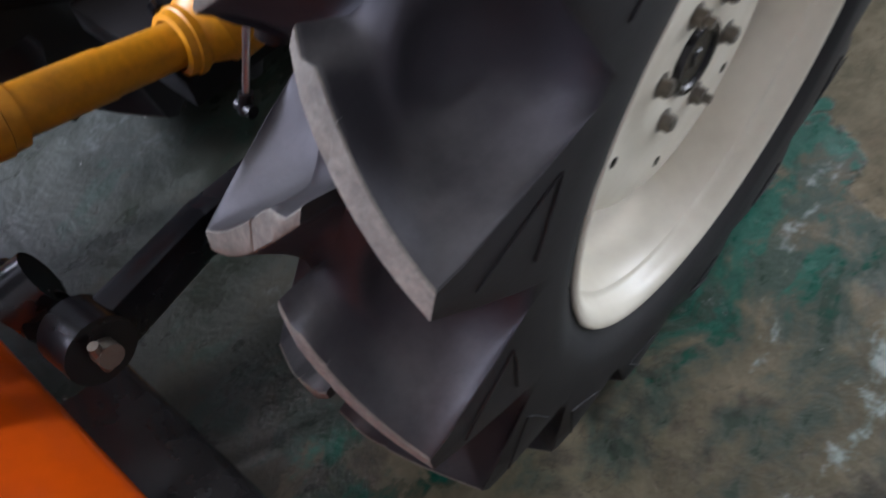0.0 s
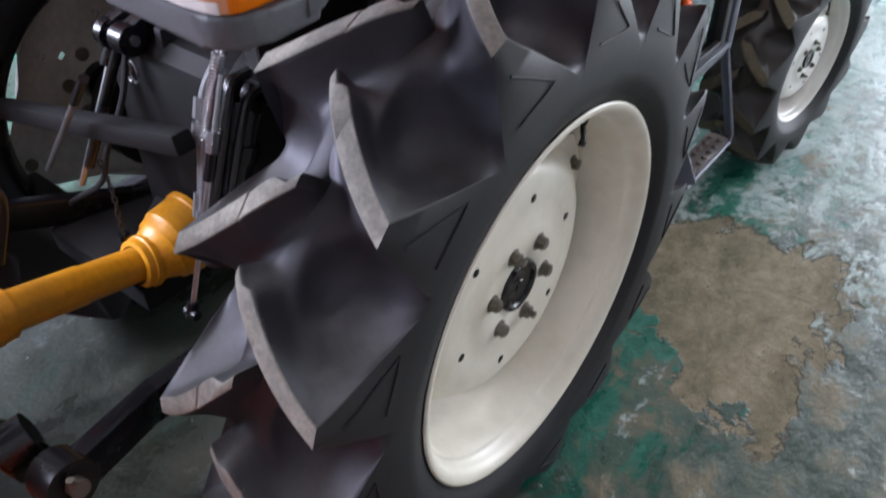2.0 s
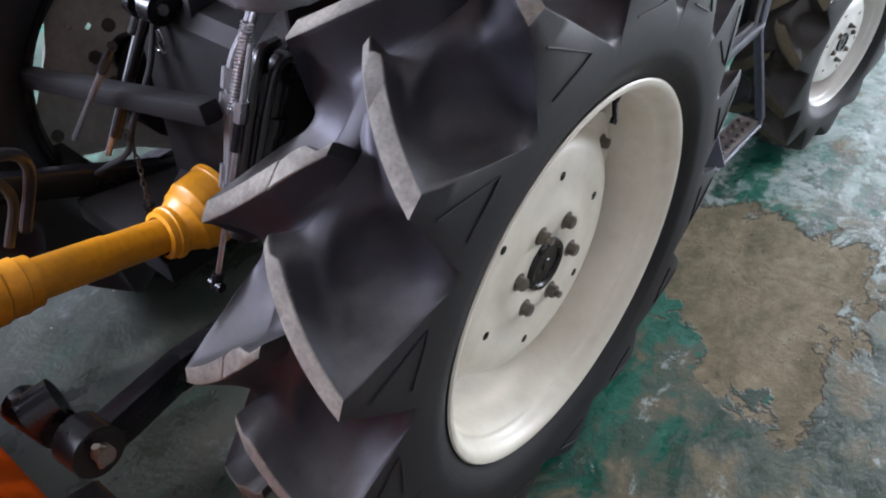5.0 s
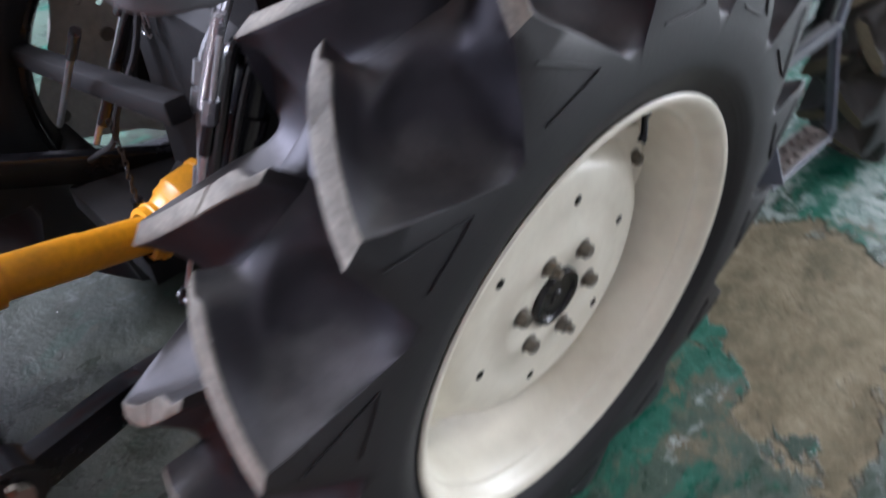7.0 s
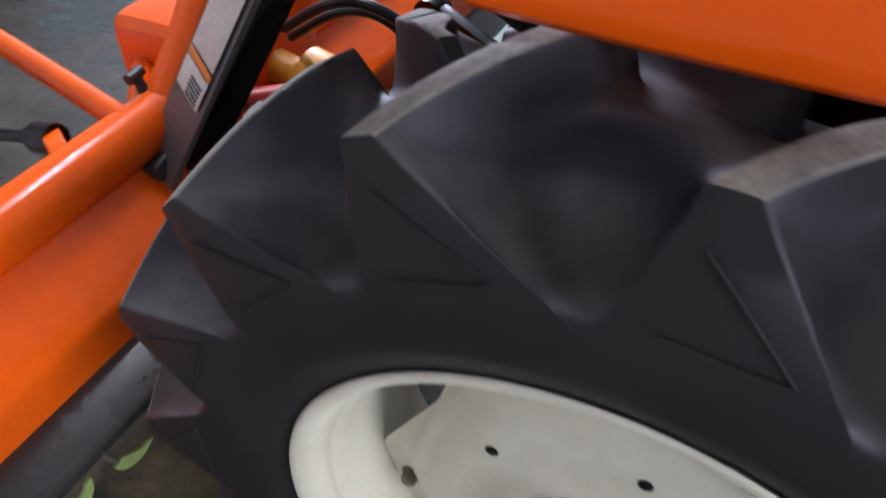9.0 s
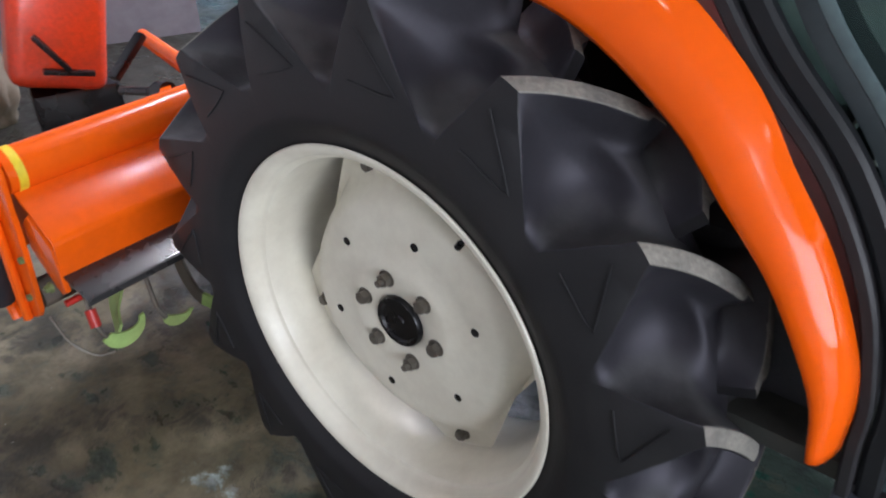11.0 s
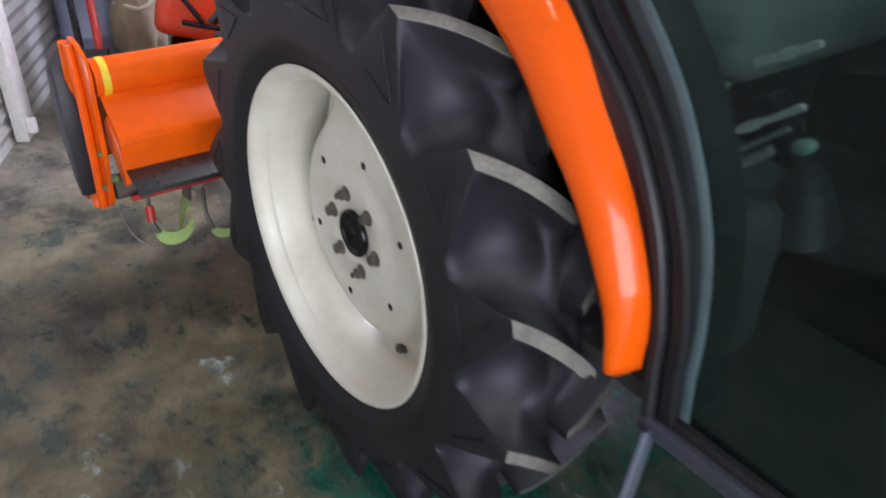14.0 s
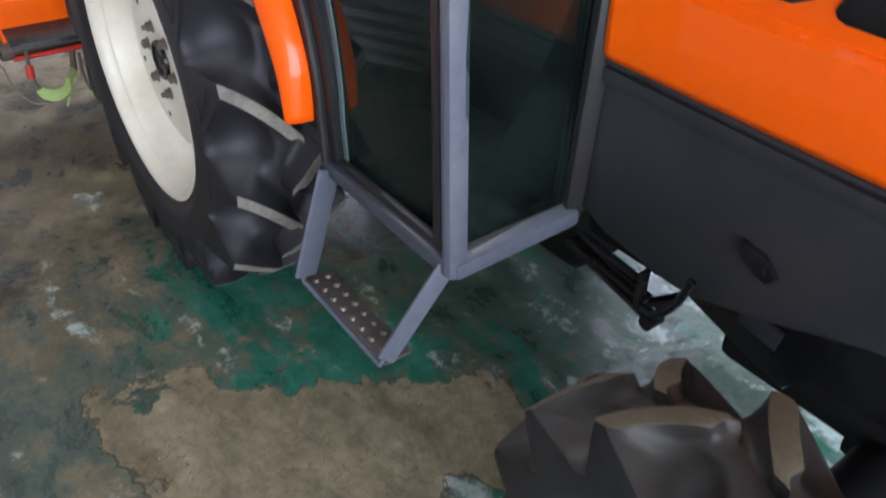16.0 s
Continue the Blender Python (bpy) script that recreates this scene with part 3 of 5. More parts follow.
        # the rubber flows smoothly between the lugs
        for _ in range(10):
            bmesh.ops.smooth_vert(bm, verts=[v for i in range(13, len(rows) - 1) for n, v in enumerate(grid[i]) if 6 <= n % nc <= nc - 2 and v.co.z > floor_clip + 0.001], factor=0.5, use_axis_x=True, use_axis_y=True, use_axis_z=True)
    # no hard crease inside the hollows
    bm.normal_update()
    for e in bm.edges:
        e.seam = len(e.link_faces) == 2 and all(f.material_index == 2 for f in e.link_faces) and e.calc_face_angle(0) < radians(60)
    return bm


def disc_mesh(r_ear, ear_deg, out, holes=None):
    """A dished wheel disc with four ears that reach the rim. out: +1 or -1, the way its face looks."""
    bm = bmesh.new()
    seg = 144
    plain = [(0.056, 0.047), (0.059, 0.053), (0.0605, 0.097), (0.0592, 0.108), (0.0535, 0.122), (0.0542, 0.15), (0.0542, 0.158), (0.054, 0.166), (0.0515, 0.192), (0.044, 0.206), (0.03, 0.2145), (0.012, 0.217), (0.010, 0.217)]
    eared = [(0.056, 0.047), (0.059, 0.053), (0.0605, 0.097), (0.0592, 0.108), (0.0535, 0.122), (0.0542, 0.15), (0.0542, 0.158), (0.054, 0.166), (0.0515, 0.194), (0.043, 0.213), (0.026, 0.232), (0.010, 0.252), (0.007, r_ear)]
    cols = []
    for j in range(seg):
        a = 360.0 * j / seg
        off = abs((a - ear_deg + 45) % 90 - 45)
        reach = min(r_ear, 0.217 / math.cos(radians(max(0.0, 52 - off))))
        w = (reach - 0.217) / (r_ear - 0.217)
        cols.append([bm.verts.new((out * (p[0] * (1 - w) + q[0] * w), (p[1] * (1 - w) + q[1] * w) * math.cos(radians(a)), (p[1] * (1 - w) + q[1] * w) * math.sin(radians(a)))) for p, q in zip(plain, eared)])
    for j in range(seg):
        p, q = cols[j], cols[(j + 1) % seg]
        for i in range(len(plain) - 1):
            if holes is not None and i == 3 and abs(360.0 * (j + 0.5) / seg - holes) < 3.0:
                continue
            bm.faces.new((p[i], q[i], q[i + 1], p[i + 1]))
    return bm


def thicken(ob, t, offset=-1.0):
    md = ob.modifiers.new("thickness", "SOLIDIFY")
    md.thickness, md.offset = t, offset
    return ob


def wheel(name, label, at, out, rscale, xscale, lugs, phase, yaw, bolts_at, clip, paint=None, through_holes=False):
    """A whole wheel: tyre, rim, disc, hub cap, bolts, valve. out is the side on which its disc shows."""
    big = rscale == 1.0
    tyre = tyre_mesh(rscale, xscale, lugs, phase, clip) if big else tyre_mesh(rscale * 1.025, xscale * 1.12, lugs, phase, clip, broad=1.75, fill=0.25)
    w = part(name, tyre, [RUBBER, LUG_TOP, GAP_RUBBER] if big else [RUBBER, MUDDY_LUG, DUSTY_RUBBER], TRACTOR, label, 42)
    w.location = at
    w.rotation_euler = (0, 0, radians(yaw))
    if big and out > 0:
        bm = bmesh.new()
        path = [(0.1372, 0.512, 0.3), (0.1385, 0.488, -2.6), (0.1397, 0.462, -6.2), (0.1406, 0.446, -8.8), (0.1409, 0.441, -6.0), (0.1409, 0.441, 1.5)]
        sweep(bm, [(d, r * math.cos(radians(phase + q)), r * math.sin(radians(phase + q))) for d, r, q in path], 0.0013, 6)
        line = part("raised_line", bm, RUBBER, w)
        for lug in range(1, lugs):
            twin = new("raised_line", line.data)
            twin.parent = w
            twin.rotation_euler = (radians(lug * 360.0 / lugs), 0, 0)
    bm = bmesh.new()
    s, x = rscale, xscale
    prof = [(0.104, 0.309), (0.112, 0.317), (0.1185, 0.327), (0.1235, 0.3305), (0.1262, 0.328), (0.1265, 0.324), (0.123, 0.3175), (0.117, 0.3115), (0.108, 0.3075),
            (0.097, 0.3055), (0.0935, 0.302), (0.091, 0.2975), (0.082, 0.294), (0.066, 0.2905), (0.05, 0.289), (0.04, 0.2862), (0.0, 0.2845), (-0.05, 0.2865),
            (-0.085, 0.293), (-0.105, 0.306), (-0.117, 0.3115), (-0.1235, 0.3205), (-0.1235, 0.3305), (-0.112, 0.317)]
    revolve(bm, [(a * x * out, r * s) for a, r in prof], 144)
    # shade inside the far wheel is put into its rim: cream drawn black
    part("rim", bm, BLACK if through_holes else paint or CREAM, w)
    disc = disc_mesh(0.2835, bolts_at["ear"], out, 128.4 if through_holes else None)
    bmesh.ops.scale(disc, vec=(x, s, s), verts=disc.verts)
    part("disc", disc, paint or CREAM, w)
    bm = bmesh.new()
    revolve(bm, [(out * x * a, s * r) for a, r in [(0.03, 0.0475), (0.062, 0.0475), (0.066, 0.045), (0.066, 0.038), (0.062, 0.035), (0.0615, 0.012), (0.064, 0.010), (0.064, 0.0002)]], 48)
    part("hub_cap", bm, BLACK, w, "black round hub cap")
    for i in range(6):
        a = radians(bolts_at["phase"] - 60 * i)
        bm = bmesh.new()
        hex_bolt(bm, (out * 0.0605 * x, bolts_at["r"] * math.cos(a), bolts_at["r"] * math.sin(a)), (out, 0, 0), 0.0105 * s, 0.012 * s, 0.010 if i % 3 == 0 else 0)
        part("wheel_bolt", bm, RUSTY, w, "rusty steel wheel bolt")
    # black discs set on the face stand for the dark inside six holes
    for i in range(6):
        a = radians(bolts_at["phase"] - 30 - 60 * i)
        bm = bmesh.new()
        c = Vector((out * 0.0543 * x, 0.158 * s * math.cos(a), 0.158 * s * math.sin(a)))
        revolve(bm, [(-0.002, 0.0078 * s), (0.0006, 0.0075 * s), (0.0008, 0.007 * s), (0.0006, 0.0001)], 20, Matrix.Translation(c) @ (Matrix() if out > 0 else pose(0, 0, 0, 0, 0, 180)))
        part("disc_hole", bm, BLACK, w, "black spot drawn for a small round hole")
    for i in range(4):
        a = radians(bolts_at["ear"] + 90 * i)
        bm = bmesh.new()
        hex_bolt(bm, (out * 0.0105 * x, 0.257 * s * math.cos(a), 0.257 * s * math.sin(a)), (out, 0, 0), 0.0095 * s, 0.012 * s)
        part("rim_bolt", bm, RUSTY, w, "rusty steel rim bolt")
    bm = bmesh.new()
    a = radians(57)
    d = Vector((0, math.cos(a), math.sin(a)))
    root = Vector((out * 0.062 * x, 0, 0)) + d * 0.2905 * s
    tip = root - d * 0.035 * s + Vector((out * 0.012 * x, 0, 0))
    rod(bm, root, root - d * 0.012 * s, 0.0075 * s, 14)
    rod(bm, root - d * 0.01 * s, tip, 0.0045 * s, 12)
    rod(bm, tip, tip - d * 0.010 * s, 0.0058 * s, 12)
    part("valve", bm, BLACK, w, "black rubber tyre valve")
    if not big:
        # the small disc is bolted well forward in its rim
        for child in w.children:
            if child.name.split(".")[0] in ("disc", "hub_cap", "wheel_bolt", "disc_hole", "rim_bolt"):
                child.location.x = out * 0.026
    return w


TRACTOR = thing("tractor", "orange farm tractor with cream wheels and a tinted glass cab", "tractor")
REAR = {"phase": 107.8, "ear": 21.4, "r": 0.079}
wheel("rear_wheel", "cream rear wheel with a large black lugged tyre", (-0.07, 0, 0.555), 1, 1.0, 1.0, 15, 15.0, 0, REAR, -0.553)
wheel("rear_wheel", "cream rear tractor wheel seen from its inner side", (-1.13, 0, 0.555), -1, 1.0, 1.0, 15, 4.0, 0, REAR, -0.553, surface("dull_cream_disc", (0.46, 0.44, 0.4), 0.6, dirt=(0.2, 0.18, 0.16), dirt_amount=0.6), True)
# the doorway's cool light on the front wheels is put into whiter paint
DAYLIT_CREAM = surface("daylit_cream_wheel_paint", (0.8, 0.785, 0.725), 0.36, vary=0.03, dirt=(0.5, 0.46, 0.4), dirt_amount=0.35, spread=14, grain=40, relief=0.03, coat=0.3)
FRONT = {"phase": 80, "ear": 40, "r": 0.052}
wheel("front_wheel", "small cream front wheel with a black lugged tyre", (-0.045, 1.60, 0.346), 1, 0.605, 0.66, 13, 5.2, -9, FRONT, -0.345, DAYLIT_CREAM)
wheel("front_wheel", "small front wheel on the far side of the tractor", (-1.155, 1.60, 0.346), -1, 0.605, 0.66, 13, 3, -9, FRONT, -0.345, DAYLIT_CREAM)

# ---- shed ----


def room_part(name, bm, mat, label, kind="structure", category=""):
    ob = link_mesh(name, bm, mat)
    ob.matrix_world = ROOM
    return tagged(ob, label, category or name.split("_")[0], kind=kind)


bm = bmesh.new()
bmesh.ops.create_grid(bm, x_segments=40, y_segments=60, size=0.5)
bmesh.ops.scale(bm, vec=(40, 60, 1), verts=bm.verts)
ground = link_mesh("floor", bm, FLOOR)
tagged(ground, "worn concrete floor with scraped green paint, oily stains and painted shade", "floor", kind="structure")

X_R, X_L, Y_B, Y_F, H = 1.21, -5.2, -3.6, 7.0, 3.0
bm = bmesh.new()
waves = []
for i in range(int(H / 0.03) + 1):
    waves.append((X_R + (0.011 if i % 2 else 0.0), i * 0.03))
ring = [bm.verts.new((x, Y_B, z)) for x, z in waves] + [bm.verts.new((X_R + 0.06, Y_B, H)), bm.verts.new((X_R + 0.06, Y_B, 0))]
ring2 = [bm.verts.new((v.co.x, Y_F, v.co.z)) for v in ring]
for i in range(len(ring)):
    j = (i + 1) % len(ring)
    bm.faces.new((ring[i], ring[j], ring2[j], ring2[i]))
room_part("wall_right", bm, SIDING, "pale wall of horizontal corrugated sheet")

for name, size, c, label in (("wall_back", (1.51, 0.12, H), (0.555, Y_B - 0.06, H / 2), "grey shed wall behind the tiller"),
                             ("wall_back_end", (2.15, 0.12, H), (-4.275, Y_B - 0.06, H / 2), "grey shed wall beside the back doorway"),
                             ("wall_back_lintel", (3.0, 0.12, H - 2.8), (-1.7, Y_B - 0.06, (H + 2.8) / 2), "grey lintel over the back doorway"),
                             ("wall_left", (0.12, Y_F - Y_B, H), (X_L - 0.06, (Y_B + Y_F) / 2, H / 2), "grey shed wall on the far side"),
                             ("wall_front_lintel", (X_R - X_L + 0.3, 0.12, 0.25), ((X_R + X_L) / 2, Y_F + 0.06, H - 0.125), "grey lintel over the wide doorway")):
    bm = bmesh.new()
    box(bm, size, Matrix.Translation(c))
    room_part(name, bm, PLASTER, label)
for name, x, wd in (("wall_front_pier", X_R - 0.1, 0.5), ("wall_front_end", X_L + 0.25, 0.9)):
    bm = bmesh.new()
    box(bm, (wd, 0.12, H - 0.25), Matrix.Translation((x, Y_F + 0.06, (H - 0.25) / 2)))
    room_part(name, bm, PLASTER, "grey wall beside the wide doorway")
bm = bmesh.new()
box(bm, (X_R - X_L + 0.4, Y_F - Y_B + 0.4, 0.08), Matrix.Translation(((X_R + X_L) / 2, (Y_B + Y_F) / 2, H + 0.04)))
room_part("ceiling", bm, CEILING, "dull sheet roof of the shed")
bm = bmesh.new()
box(bm, (0.05, 0.12, 2.2), Matrix.Translation((X_R - 0.03, -1.86, 1.1)), 0.006)
box(bm, (0.035, 0.03, 0.06), Matrix.Translation((X_R - 0.07, -1.83, 0.06)), 0.005)
room_part("trim", bm, WHITE, "white door post against the corrugated wall", category="trim")
for lx, ly in ((0.35, 1.0), (-0.6, -1.7), (-2.2, 1.0), (-2.2, 4.0)):
    t = thing("ceiling_light", "white fluorescent tube light under the roof", "light", group="tube lights")
    t.matrix_world = ROOM @ pose(lx, ly, 2.96)
    bm = bmesh.new()
    box(bm, (0.16, 1.25, 0.05), Matrix.Translation((0, 0, 0.015)), 0.006)
    part("housing", bm, WHITE, t)
    for sx in (-0.045, 0.045):
        bm = bmesh.new()
        rod(bm, (sx, -0.58, -0.022), (sx, 0.58, -0.022), 0.013)
        part("tube", bm, WHITE, t, "white glass tube")

# ---- tractor: rear fender with its lamp ----
edge = smooth_path([(0, -0.3, 1.172), (0, -0.275, 1.16), (0, -0.24, 1.146), (0, -0.2, 1.136), (0, -0.1, 1.13), (0, 0.05, 1.127), (0, 0.16, 1.125), (0, 0.28, 1.093), (0, 0.4, 1.013),
                    (0, 0.466, 0.94), (0, 0.533, 0.865), (0, 0.588, 0.775), (0, 0.611, 0.72), (0, 0.622, 0.652)], 5)
section = [(-0.026, -0.006), (-0.02, 0.0), (-0.0185, 0.012), (-0.021, 0.03), (-0.03, 0.048), (-0.045, 0.062), (-0.064, 0.071)]
topped = [(-0.09, 0.079), (-0.14, 0.086), (-0.24, 0.09), (-0.36, 0.09)]
bm = bmesh.new()
grid = []
for i, p in enumerate(edge):
    d = (edge[min(i + 1, len(edge) - 1)] - edge[max(i - 1, 0)]).normalized()
    nrm = Vector((0, -d.z, d.y))
    s = i / (len(edge) - 1)
    grow = 1.35 - 0.98 * max(0.0, (s - 0.5) / 0.5) ** 0.95
    fold = min(max((s - 0.45) / 0.12, 0), 1)
    row = [(x, n * grow) for x, n in section] + [(x * (1 - fold) + fold * (-0.066 - 0.003 * j), n * (1 - fold) * grow + fold * (0.069 - 0.01 * j) * grow) for j, (x, n) in enumerate(topped)]
    # the rear corner is rounded off
    lift = 0.03 * max(0.0, 1 - i / 5.0) ** 2.2
    grid.append([bm.verts.new((x, p.y + nrm.y * n + lift * 0.2, p.z + nrm.z * n + lift * max(0.0, 1 - n / 0.07))) for x, n in row])
for a, b in zip(grid, grid[1:]):
    for k in range(len(a) - 1):
        bm.faces.new((a[k], a[k + 1], b[k + 1], b[k]))
twin = bm.copy()
for v in twin.verts:
    v.co.x = -1.2 - v.co.x
thicken(part("fender", twin, ORANGE, TRACTOR, "glossy orange rear fender on the far side", sharp=60), 0.004)
fender = thicken(part("fender", bm, ORANGE, TRACTOR, "glossy orange rear fender", sharp=60), 0.004)
bm = bmesh.new()
arch = [(p.y, p.z + 0.03) for p in edge if p.y > -0.24]
plate(bm, arch + [(0.64, 0.60), (0.45, 0.52), (0.1, 0.48), (-0.1, 0.62), (-0.22, 0.95)], 0.006, Matrix.Translation((-0.30, 0, 0)))
part("inner_panel", bm, CAST, fender, "black inner fender panel")
# added sheet that blocks light; its dark red is shade put into orange paint
SHADED_ORANGE = surface("shaded_orange_paint", (0.22, 0.028, 0.018), 0.5, dirt=(0.06, 0.03, 0.025), dirt_amount=0.5)
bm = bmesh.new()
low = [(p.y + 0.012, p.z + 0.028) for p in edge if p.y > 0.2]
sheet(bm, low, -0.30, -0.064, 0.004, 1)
part("mud_liner", bm, SHADED_ORANGE, fender, "liner under the fender, orange in shade drawn dark red")

bm = bmesh.new()
outline = [(-0.225, -0.452), (-0.07, -0.458), (-0.055, -0.4565), (-0.043, -0.451), (-0.034, -0.441), (-0.029, -0.428), (-0.0275, -0.412), (-0.0265, -0.35), (-0.225, -0.35)]


def prism(bm, pts, z0, z1, inset0=0.0, inset1=0.0, bevel=0.0):
    cx, cy = sum(p[0] for p in pts) / len(pts), sum(p[1] for p in pts) / len(pts)
    lo = [bm.verts.new((cx + (x - cx) * (1 - inset0), cy + (y - cy) * (1 - inset0), z0)) for x, y in pts]
    hi = [bm.verts.new((cx + (x - cx) * (1 - inset1), cy + (y - cy) * (1 - inset1), z1)) for x, y in pts]
    fs = [bm.faces.new(lo[::-1]), bm.faces.new(hi)]
    for i in range(len(pts)):
        j = (i + 1) % len(pts)
        fs.append(bm.faces.new((lo[i], lo[j], hi[j], hi[i])))
    if bevel:
        bmesh.ops.bevel(bm, geom=list({e for f in fs for e in f.edges}), offset=bevel, segments=3, profile=0.6, affect="EDGES")


prism(bm, outline, 1.127, 1.158, 0.05, 0.0, 0.006)
plate(bm, [(-0.372, 1.135), (-0.352, 1.139), (-0.338, 1.15), (-0.328, 1.168), (-0.322, 1.19), (-0.312, 1.208), (-0.27, 1.222), (-0.27, 1.33), (-0.372, 1.33)], 0.2, Matrix.Translation((-0.1245, 0, 0)), 0.006)
prism(bm, outline, 1.262, 1.33, 0.0, 0.05, 0.01)
lampbox = part("tail_lamp", bm, PLASTIC, TRACTOR, "dark grey tail lamp housing")
LENS = [(-0.212, -0.4475), (-0.15, -0.4515), (-0.085, -0.4535), (-0.058, -0.4515), (-0.046, -0.4475), (-0.039, -0.4415), (-0.0355, -0.434), (-0.034, -0.42), (-0.0335, -0.38), (-0.034, -0.345), (-0.212, -0.345)]
bm = bmesh.new()
rings = []
for z, back, tuck in ((1.1585, 0.0, 0.002), (1.161, -0.0005, 0.0), (1.1920, 0.0005, 0.0), (1.1932, 0.0025, 0.0008), (1.2195, 0.0055, 0.0014), (1.2207, 0.0078, 0.0022), (1.2485, 0.0145, 0.004), (1.2497, 0.017, 0.005), (1.262, 0.022, 0.008)):
    rings.append([bm.verts.new((x - tuck * (x > -0.1), y + back * (y < -0.35), z)) for x, y in LENS])
for r0, r1 in zip(rings, rings[1:]):
    for i in range(len(LENS)):
        j = (i + 1) % len(LENS)
        bm.faces.new((r0[i], r0[j], r1[j], r1[i]))
bm.faces.new(rings[0][::-1])
bm.faces.new(rings[-1])
lens = part("amber_lens", bm, AMBER, lampbox, "ribbed amber indicator lens", 55)
bm = bmesh.new()
prism(bm, [(-0.213, -0.449), (-0.15, -0.453), (-0.085, -0.4555), (-0.058, -0.453), (-0.047, -0.4495), (-0.047, -0.44), (-0.213, -0.44)], 1.1588, 1.1685, 0.0, 0.004, 0.001)
part("clear_strip", bm, CLEAR_LENS, lampbox, "clear strip of the lens")
bm = bmesh.new()
prism(bm, [(-0.133, -0.4665), (-0.068, -0.4685), (-0.058, -0.43), (-0.14, -0.43)], 1.181, 1.236, 0.0, 0.0, 0.004)
part("reflector_mount", bm, AMBER, lens, "amber box behind the reflector")
bm = bmesh.new()
prism(bm, [(-0.1305, -0.4705), (-0.0705, -0.4725), (-0.0705, -0.4675), (-0.1305, -0.4655)], 1.183, 1.234, 0.0, 0.0, 0.001)
part("reflector", bm, RED_LENS, lens, "square red reflector")

# ---- tractor: cab ----
cab = TRACTOR
CX = -0.6
SILL_GREY = surface("dark_sill_paint", (0.058, 0.063, 0.083), 0.4, dirt=(0.05, 0.047, 0.042), dirt_amount=0.5)
DOOR_FRAME = surface("dark_door_frame", (0.012, 0.013, 0.015), 0.35, dirt=(0.03, 0.03, 0.03), dirt_amount=0.3)
DOOR_FRAME.node_tree.nodes["Principled BSDF"].inputs["Specular IOR Level"].default_value = 0.28
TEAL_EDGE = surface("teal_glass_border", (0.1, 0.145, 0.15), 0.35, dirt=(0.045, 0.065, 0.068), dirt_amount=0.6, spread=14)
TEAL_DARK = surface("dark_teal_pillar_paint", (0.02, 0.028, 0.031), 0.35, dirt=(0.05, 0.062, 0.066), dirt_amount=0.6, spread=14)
rear_curve = smooth_path([(-0.078, 0.22, 1.45), (-0.078, 0.34, 1.24), (-0.078, 0.448, 1.085), (-0.078, 0.552, 0.975), (-0.078, 0.622, 0.855), (-0.076, 0.655, 0.735), (-0.076, 0.661, 0.655), (-0.076, 0.668, 0.58)], 6)
for sx in (1, -1):
    def mx(p, sx=sx):
        return Vector((CX + sx * (p[0] - CX), p[1], p[2]))
    def strip(o0, o1, x, thick, lean=0.0, sx=sx):
        b = bmesh.new()
        nrm = []
        for i, p in enumerate(rear_curve):
            d = (rear_curve[min(i + 1, len(rear_curve) - 1)] - rear_curve[max(i - 1, 0)]).normalized()
            nrm.append(Vector((0, -d.z, d.y)))
        rings = []
        for p, q in zip(rear_curve, nrm):
            drift = lean * max(0.0, p.z - 0.7)
            c, e = p + q * (o0 + drift), p + q * (o1 + drift)
            rings.append([b.verts.new(mx((x + u, v.y, v.z))) for v, u in ((c, -thick), (c, thick * 0.5), (c.lerp(e, 0.2), thick), (c.lerp(e, 0.8), thick), (e, thick * 0.5), (e, -thick))])
        for r0, r1 in zip(rings, rings[1:]):
            for i in range(6):
                b.faces.new((r0[i], r0[(i + 1) % 6], r1[(i + 1) % 6], r1[i]))
        b.faces.new(rings[0])
        b.faces.new(rings[-1])
        return b
    part("door_seal", strip(-0.012, 0.006, -0.078, 0.010), SEAL, cab, "black rubber door seal")
    part("door_frame", strip(0.008, 0.036, -0.086, 0.008), DOOR_FRAME, cab, "dark grey door frame")
    part("rear_pillar", strip(0.03, 0.04, -0.137, 0.036, 0.085), TEAL_DARK, cab, "dark teal cab pillar behind the glass")
    # the border's fade from pale edge to dark is stepped into two strips
    part("glass_border", strip(0.036, 0.05, -0.0925, 0.0015, 0.085), TEAL_EDGE, cab, "teal grey border of the door glass")
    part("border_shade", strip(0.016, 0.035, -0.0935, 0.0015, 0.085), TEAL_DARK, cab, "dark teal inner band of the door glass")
    bm = bmesh.new()
    bar(bm, mx((-0.078, 0.655, 0.568)), mx((-0.074, 1.045, 0.568)), 0.018, 0.03, 0.005)
    part("door_sill", bm, SILL_GREY, cab, "dark lavender-grey door sill")
    bm = bmesh.new()
    bar(bm, mx((-0.088, 0.66, 0.588)), mx((-0.084, 1.02, 0.588)), 0.014, 0.016, 0.003)
    part("sill_seal", bm, SEAL, cab, "black rubber seal along the door sill")
    bm = bmesh.new()
    bar(bm, mx((-0.083, 1.045, 0.55)), mx((-0.096, 0.94, 2.0)), 0.036, 0.03, 0.012)
    part("front_post", bm, CAB_GREY, cab, "lavender-grey front corner post")
    bm = bmesh.new()
    bar(bm, mx((-0.088, 1.008, 0.58)), mx((-0.102, 0.91, 2.0)), 0.026, 0.024, 0.004)
    part("door_edge", bm, SEAL, cab, "black rubber door seal")
    bm = bmesh.new()
    bar(bm, mx((-0.075, 1.045, 0.567)), mx((-0.325, 1.055, 0.583)), 0.036, 0.03, 0.008)
